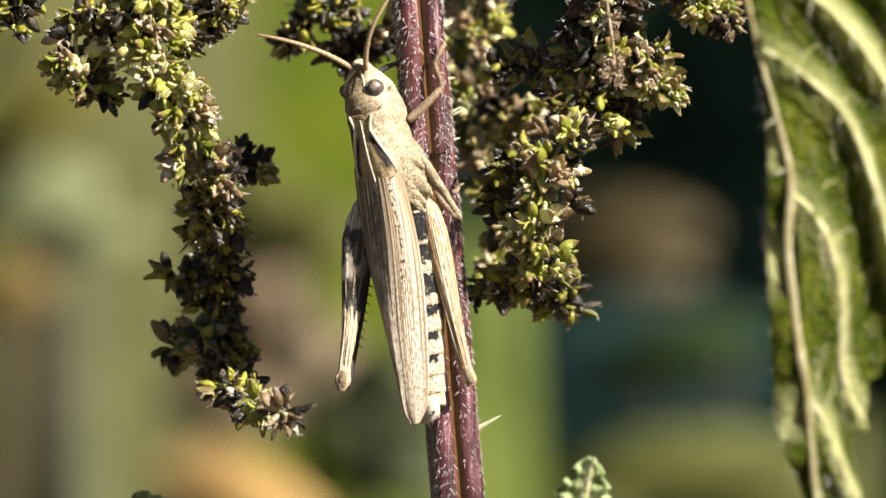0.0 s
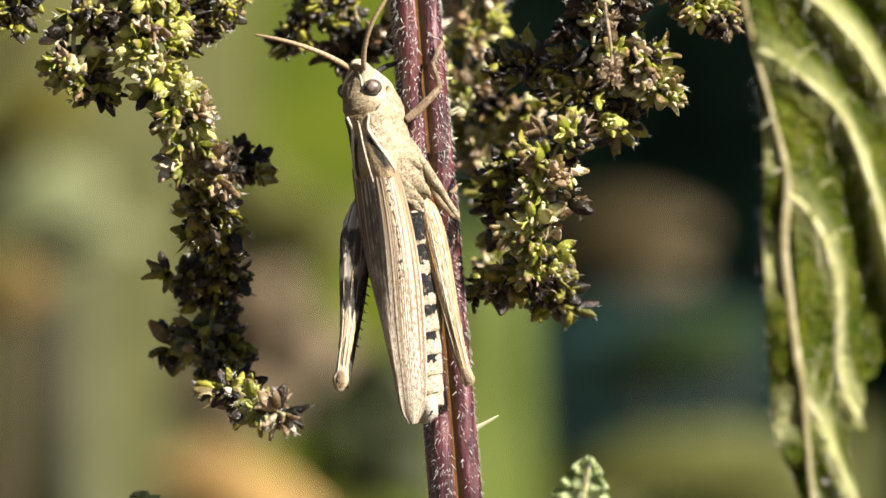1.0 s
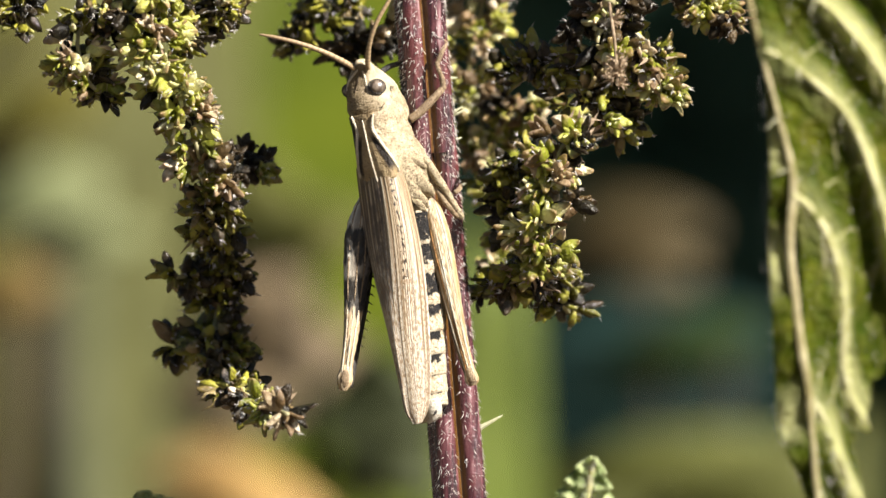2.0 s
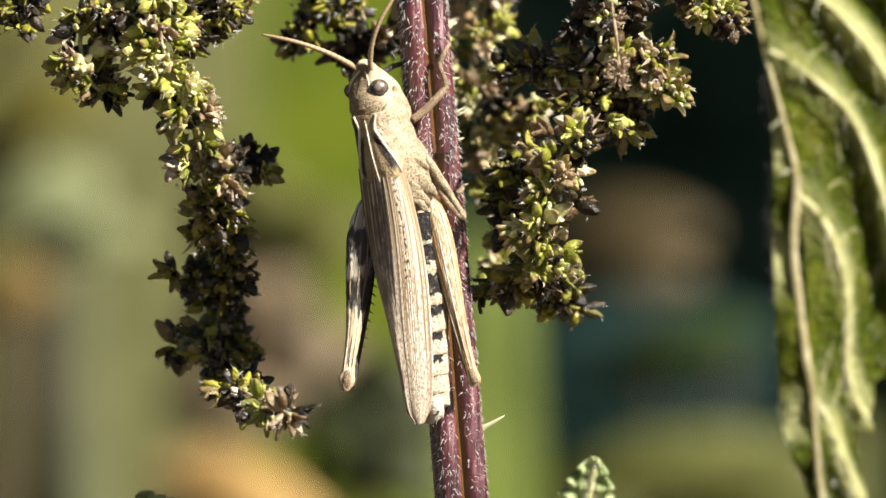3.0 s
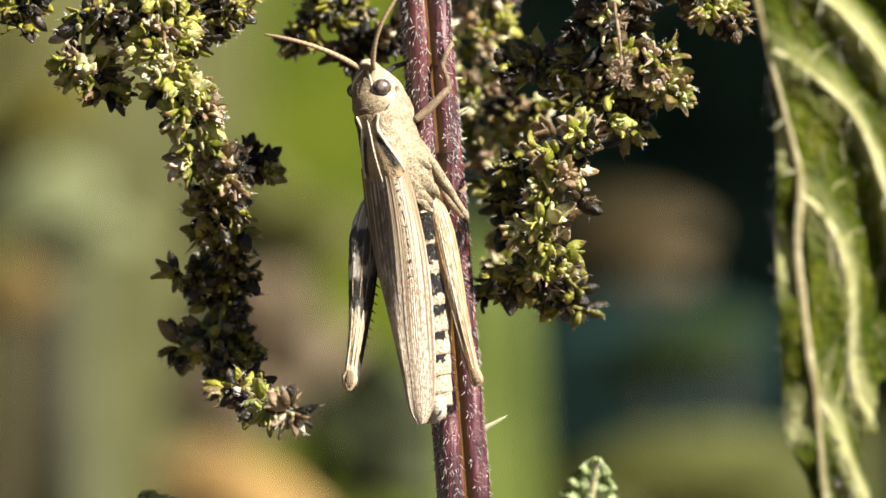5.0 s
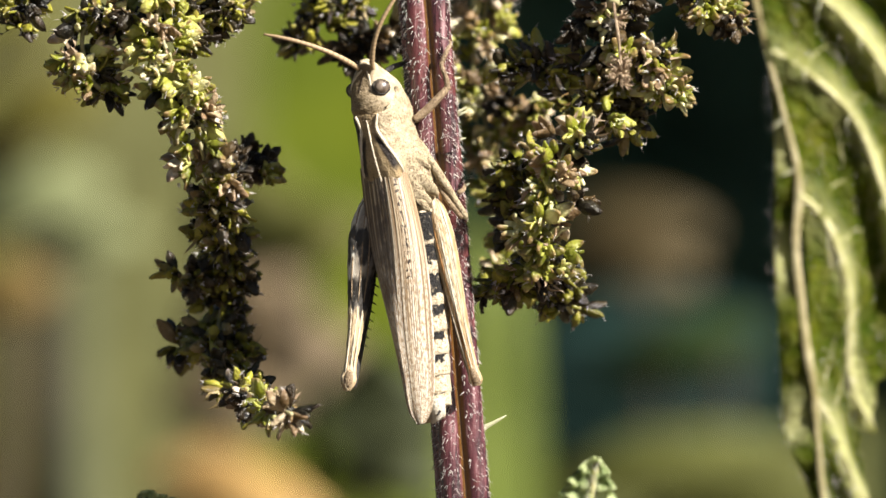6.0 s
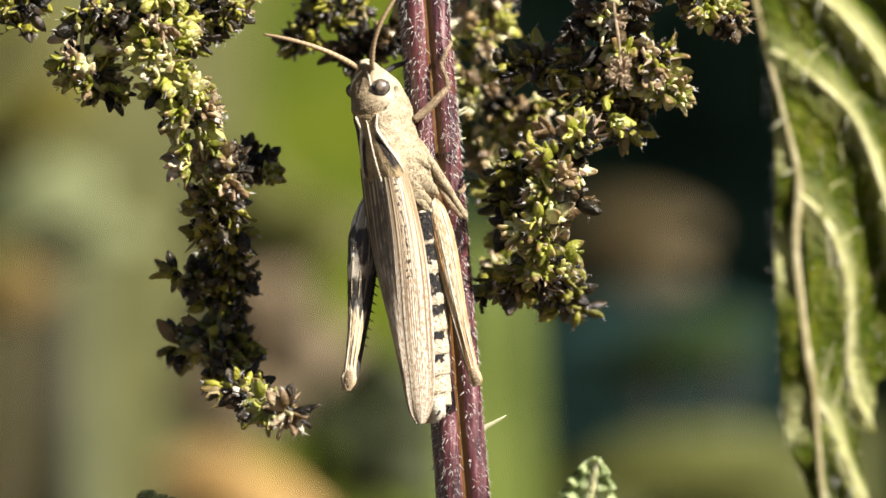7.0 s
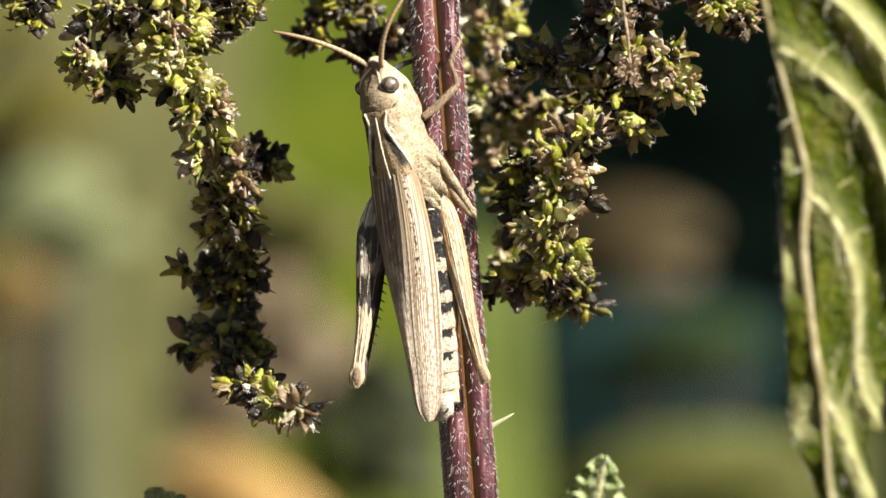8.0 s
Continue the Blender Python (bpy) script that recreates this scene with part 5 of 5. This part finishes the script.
def abdomen():
    belly = part("abdomen", tube(bmesh.new(), rows_of((722, 340, 2.1, 0.9, 1.2), (728, 400, 2.2, 1.0, 1.3), (742, 560, 2.2, 0.95, 1.2), (750, 680, 2.2, 0.8, 1.0), (757, 735, 2.3, 0.3, 0.4)), 24, 6, RIGHT), CREAM, hopper, "ringed abdomen with black and cream bands")
    spots = [(733, 378), (739, 436), (745, 487), (750, 543), (753, 590), (755, 630), (756, 666), (758, 698), (759, 720), (758, 741)]
    skins = {0.72: banded(0.74, "black_banded_skin"), 0.5: banded(0.52, "half_banded_skin"), 0.3: banded(0.33, "edge_banded_skin"), 0.0: banded(0.07, "plain_ring_skin")}
    kinds = (0.72, 0.5, 0.5, 0.3, 0.3, 0.3, 0.0, 0.0, 0.0)
    for i in range(len(spots) - 1):
        (x0, y0), (x1, y1) = spots[i], spots[i + 1]
        r = 1.24 - 0.035 * i - (0.3 if i == 8 else 0)
        item = rows_of((x0, y0, 2.3, r * 0.98, r * 1.08), (x0 * 0.6 + x1 * 0.4, y0 * 0.6 + y1 * 0.4, 2.3, r * 1.0, r * 1.1), (x0 * 0.15 + x1 * 0.85, y0 * 0.15 + y1 * 0.85, 2.3, r * 1.02, r * 1.12), (x1, y1 + 2, 2.3, r * 0.98, r * 1.07))
        part("ring", rough_up(tube(bmesh.new(), item, 36, 5, RIGHT, None, lambda v, g: -0.22 * MM * math.cos(g)), 0.04 * MM, 2600), skins[kinds[i]], belly)
    part("tail_valve", rough_up(tube(bmesh.new(), rows_of((760, 708, 2.9, 0.62, 0.6), (763, 724, 3.0, 0.54, 0.5), (760, 738, 3.0, 0.33, 0.3), (755, 748, 2.95, 0.07, 0.07)), 16, 5), 0.03 * MM, 3000), WHITE_TAIL, belly, "whitish pointed tail valve")
    part("tail_valve", tube(bmesh.new(), rows_of((762, 720, 3.2, 0.12, 0.1), (768, 726, 3.4, 0.1, 0.08), (764, 734, 3.5, 0.03, 0.03)), 8, 4), SHIN_DARK, belly)


def ribbed(v, g):
    return 1.0 + 0.10 * abs(math.cos(1.5 * g)) - 0.05


def legs():
    rows = rows_of((752, 352, 2.6, 0.30, 0.3), (760, 372, 2.8, 0.56, 0.5), (772, 420, 2.9, 0.70, 0.6), (784, 480, 2.9, 0.68, 0.55), (800, 550, 2.85, 0.50, 0.45), (815, 610, 2.75, 0.36, 0.36), (825, 650, 2.7, 0.34, 0.34), (831, 672, 2.7, 0.42, 0.36), (833, 682, 2.7, 0.20, 0.2))
    thigh = part("hind_thigh", rough_up(tube(bmesh.new(), rows, 48, 12, (1, 0, 0), ribbed), 0.02 * MM, 3600), THIGH, hopper, "cream hind thigh with orange ribs")
    for g in (222, 262, 300):
        line_on("ridge", rows, ribbed, ((0.06, g + 8, 0.5), (0.25, g, 1.0), (0.5, g, 1.0), (0.75, g + 4, 0.9), (0.92, g + 14, 0.6)), 0.038, KEEL, thigh, "", 0.0, (1, 0, 0))
    for k in range(16):
        v = 0.12 + 0.045 * k
        line_on("rib_mark", rows, ribbed, ((v, 268, 0.5), (v + 0.018, 277, 1.0), (v + 0.036, 288, 0.5)), 0.02, SHIN, thigh, "", -0.005, (1, 0, 0))
    line_on("seam", rows, ribbed, ((0.05, 212, 0.6), (0.25, 204, 1.0), (0.5, 204, 1.0), (0.75, 206, 0.9), (0.9, 212, 0.5)), 0.05, SEAM, thigh, "dark lower edge", 0.0, (1, 0, 0))
    line_on("stripe", rows, ribbed, ((0.1, 242, 0.6), (0.3, 240, 1.0), (0.6, 242, 1.0), (0.85, 246, 0.6)), 0.05, RUST, thigh, "rust coloured stripe", -0.01, (1, 0, 0))
    part("knee_plate", tube(bmesh.new(), rows_of((824, 652, 3.0, 0.12, 0.1), (830, 664, 3.1, 0.24, 0.12), (832, 676, 3.0, 0.18, 0.1)), 12, 4), SHIN, thigh)
    part("hind_shin", tube(bmesh.new(), rows_of((828, 672, 2.4, 0.22, 0.2), (806, 610, 2.3, 0.2, 0.18), (784, 520, 2.1, 0.18, 0.17), (766, 420, 1.9, 0.15, 0.15)), 12, 6), SHIN, thigh)
    rows = rows_of((650, 338, 2.2, 0.3, 0.3), (640, 368, 2.5, 0.55, 0.45), (632, 410, 2.8, 0.80, 0.5), (629, 465, 2.9, 0.84, 0.5), (625, 525, 3.0, 0.66, 0.45), (619, 585, 3.2, 0.46, 0.4), (612, 640, 3.4, 0.36, 0.34), (607, 672, 3.6, 0.46, 0.38), (605, 690, 3.6, 0.22, 0.2))
    thigh = part("hind_thigh", rough_up(tube(bmesh.new(), rows, 48, 12, (1, 0, 0), ribbed), 0.05 * MM, 2600), THIGH_DARK, hopper, "hind thigh with black bands and coloured-in shade above, cream below")
    for g in (235, 272, 305):
        line_on("ridge", rows, ribbed, ((0.55, g, 0.5), (0.65, g, 1.0), (0.8, g + 4, 0.9), (0.93, g + 8, 0.6)), 0.05, KEEL, thigh, "", 0.0, (1, 0, 0))
        line_on("ridge", rows, ribbed, ((0.05, g, 0.5), (0.2, g, 1.0), (0.4, g, 1.0), (0.52, g, 0.5)), 0.05, SHIN, thigh, "", 0.0, (1, 0, 0))
    part("knee_plate", tube(bmesh.new(), rows_of((610, 654, 3.85, 0.12, 0.1), (608, 670, 3.95, 0.26, 0.14), (606, 684, 3.8, 0.2, 0.1)), 12, 4), SHIN, thigh)
    shin = part("hind_shin", tube(bmesh.new(), rows_of((615, 684, 3.3, 0.24, 0.22), (628, 620, 2.6, 0.2, 0.2), (644, 530, 1.9, 0.22, 0.2), (655, 450, 1.8, 0.2, 0.18), (662, 400, 1.6, 0.15, 0.15)), 12, 6), SHIN_DARK, thigh, "black spiny shin")
    for k in range(9):
        y = 488 + 15 * k
        x = 655 - 0.19 * (y - 480)
        v, f = [], []
        bristle(v, f, plan(x, y, 1.95), Vector((0.8, -0.2, -0.35)), 0.48 * MM, 0.09 * MM, Vector((0, 0, -0.2)))
        hair_part("spine", v, f, SHIN_DARK, shin, "")
    front = part("fore_thigh", tube(bmesh.new(), rows_of((722, 214, 2.4, 0.26, 0.24), (740, 200, 2.4, 0.27, 0.26), (762, 178, 2.3, 0.25, 0.24), (780, 158, 2.1, 0.19, 0.19)), 14, 6, (0, -1, 0)), SHIN, hopper, "thin brown foreleg gripping the stem")
    part("fore_shin", tube(bmesh.new(), rows_of((781, 160, 2.1, 0.2, 0.2), (779, 142, 2.1, 0.16, 0.16), (772, 124, 2.0, 0.14, 0.14), (770, 112, 1.9, 0.15, 0.15)), 12, 6), SHIN, front)
    part("fore_foot", tube(bmesh.new(), rows_of((770, 114, 1.9, 0.15, 0.13), (775, 102, 1.95, 0.15, 0.12), (780, 90, 1.9, 0.14, 0.12), (786, 80, 1.7, 0.1, 0.1), (783, 72, 1.5, 0.04, 0.04)), 12, 5), SHIN, front)
    # Dark skin instead of the brown one puts shade into this leg's colour.
    part("fore_thigh", tube(bmesh.new(), rows_of((660, 140, 1.0, 0.2, 0.2), (680, 122, 0.6, 0.18, 0.16), (700, 114, 0.3, 0.14, 0.14), (712, 112, 0.1, 0.1, 0.1)), 12, 5, (0, 0, 1)), SHIN_DARK, hopper, "foreleg coloured dark for the shaded side")
    mid = part("middle_thigh", rough_up(tube(bmesh.new(), rows_of((745, 280, 2.9, 0.26, 0.24), (758, 298, 3.1, 0.29, 0.28), (775, 324, 3.1, 0.26, 0.25), (794, 354, 2.9, 0.21, 0.2), (811, 382, 2.6, 0.22, 0.2), (814, 387, 2.5, 0.08, 0.08)), 18, 6, (1, 0, 0)), 0.03 * MM, 3000), CREAM, hopper, "cream middle leg bent against the stem")
    part("middle_shin", tube(bmesh.new(), rows_of((806, 386, 2.7, 0.16, 0.15), (790, 366, 2.9, 0.17, 0.15), (774, 344, 3.0, 0.16, 0.15), (758, 316, 2.9, 0.13, 0.13)), 12, 5), SHIN, mid)
    part("middle_foot", tube(bmesh.new(), rows_of((800, 342, 2.0, 0.14, 0.12), (807, 338, 1.9, 0.15, 0.12), (811, 332, 1.7, 0.13, 0.1), (811, 324, 1.5, 0.05, 0.05)), 12, 5), SHIN, mid)


body()
wings()
abdomen()
legs()


# ---- what moves: the nettle sways, and the grasshopper with it ----
# seconds, sideways and upward drift in plan units, lean in degrees
SWAY = [(0.0, 0, 0, 0), (0.5, -1.8, 0, 0), (1.0, -3.6, 0, -0.01), (1.5, 0.4, 0.6, 0.0), (2.2, 4.5, 0.4, 0.04), (3.0, 7.6, -0.1, 0.08), (3.5, 9.2, -0.6, 0.1), (4.0, 11.0, -0.4, 0.12), (4.5, 12.4, 0.0, 0.13),
        (5.2, 12.2, 0.2, 0.12), (6.0, 10.6, 0.3, 0.12), (6.5, 10.3, 0.2, 0.12), (7.0, 10.5, 0.3, 0.12), (7.5, 14.4, 1.3, 0.16), (8.0, 25.6, 4.6, 0.28)]

# what the hanging leaf and the long spike swing beyond that
LEAF_SWAY = [(0.0, 0), (0.5, 0), (1.0, -3.5), (1.5, -2), (3.0, 3), (3.5, 4), (4.0, 5), (4.5, 5.5), (6.0, 4), (6.5, 3.5), (7.0, 3.5), (7.5, 4), (8.0, 4)]
SPIKE_SWAY = [(0.0, 0), (1.5, -0.5), (3.0, 0), (4.5, 0.6), (6.0, 0), (7.0, 0), (7.5, 0.8), (8.0, 4)]


def motions():
    for ob in (nettle, hopper):
        rest = ob.location.copy()
        rows = []
        for t, dx, dz, lean in SWAY:
            hub = plan(700, 441, 0)
            turn = Matrix.Translation(hub) @ Matrix.Rotation(radians(lean), 4, "Y") @ Matrix.Translation(-hub)
            shift = Matrix.Translation((dx * UNIT, 0, dz * UNIT))
            rows.append((t, shift @ turn @ Matrix.Translation(rest)))
        walk(ob, rows)
    for ob, stops in ((leaf_big, LEAF_SWAY), (spike_left, SPIKE_SWAY), (spike_tip, SPIKE_SWAY)):
        rest = ob.location.copy()
        walk(ob, [(t, Matrix.Translation(rest + Vector((dx * UNIT, 0, 0)))) for t, dx in stops])


motions()
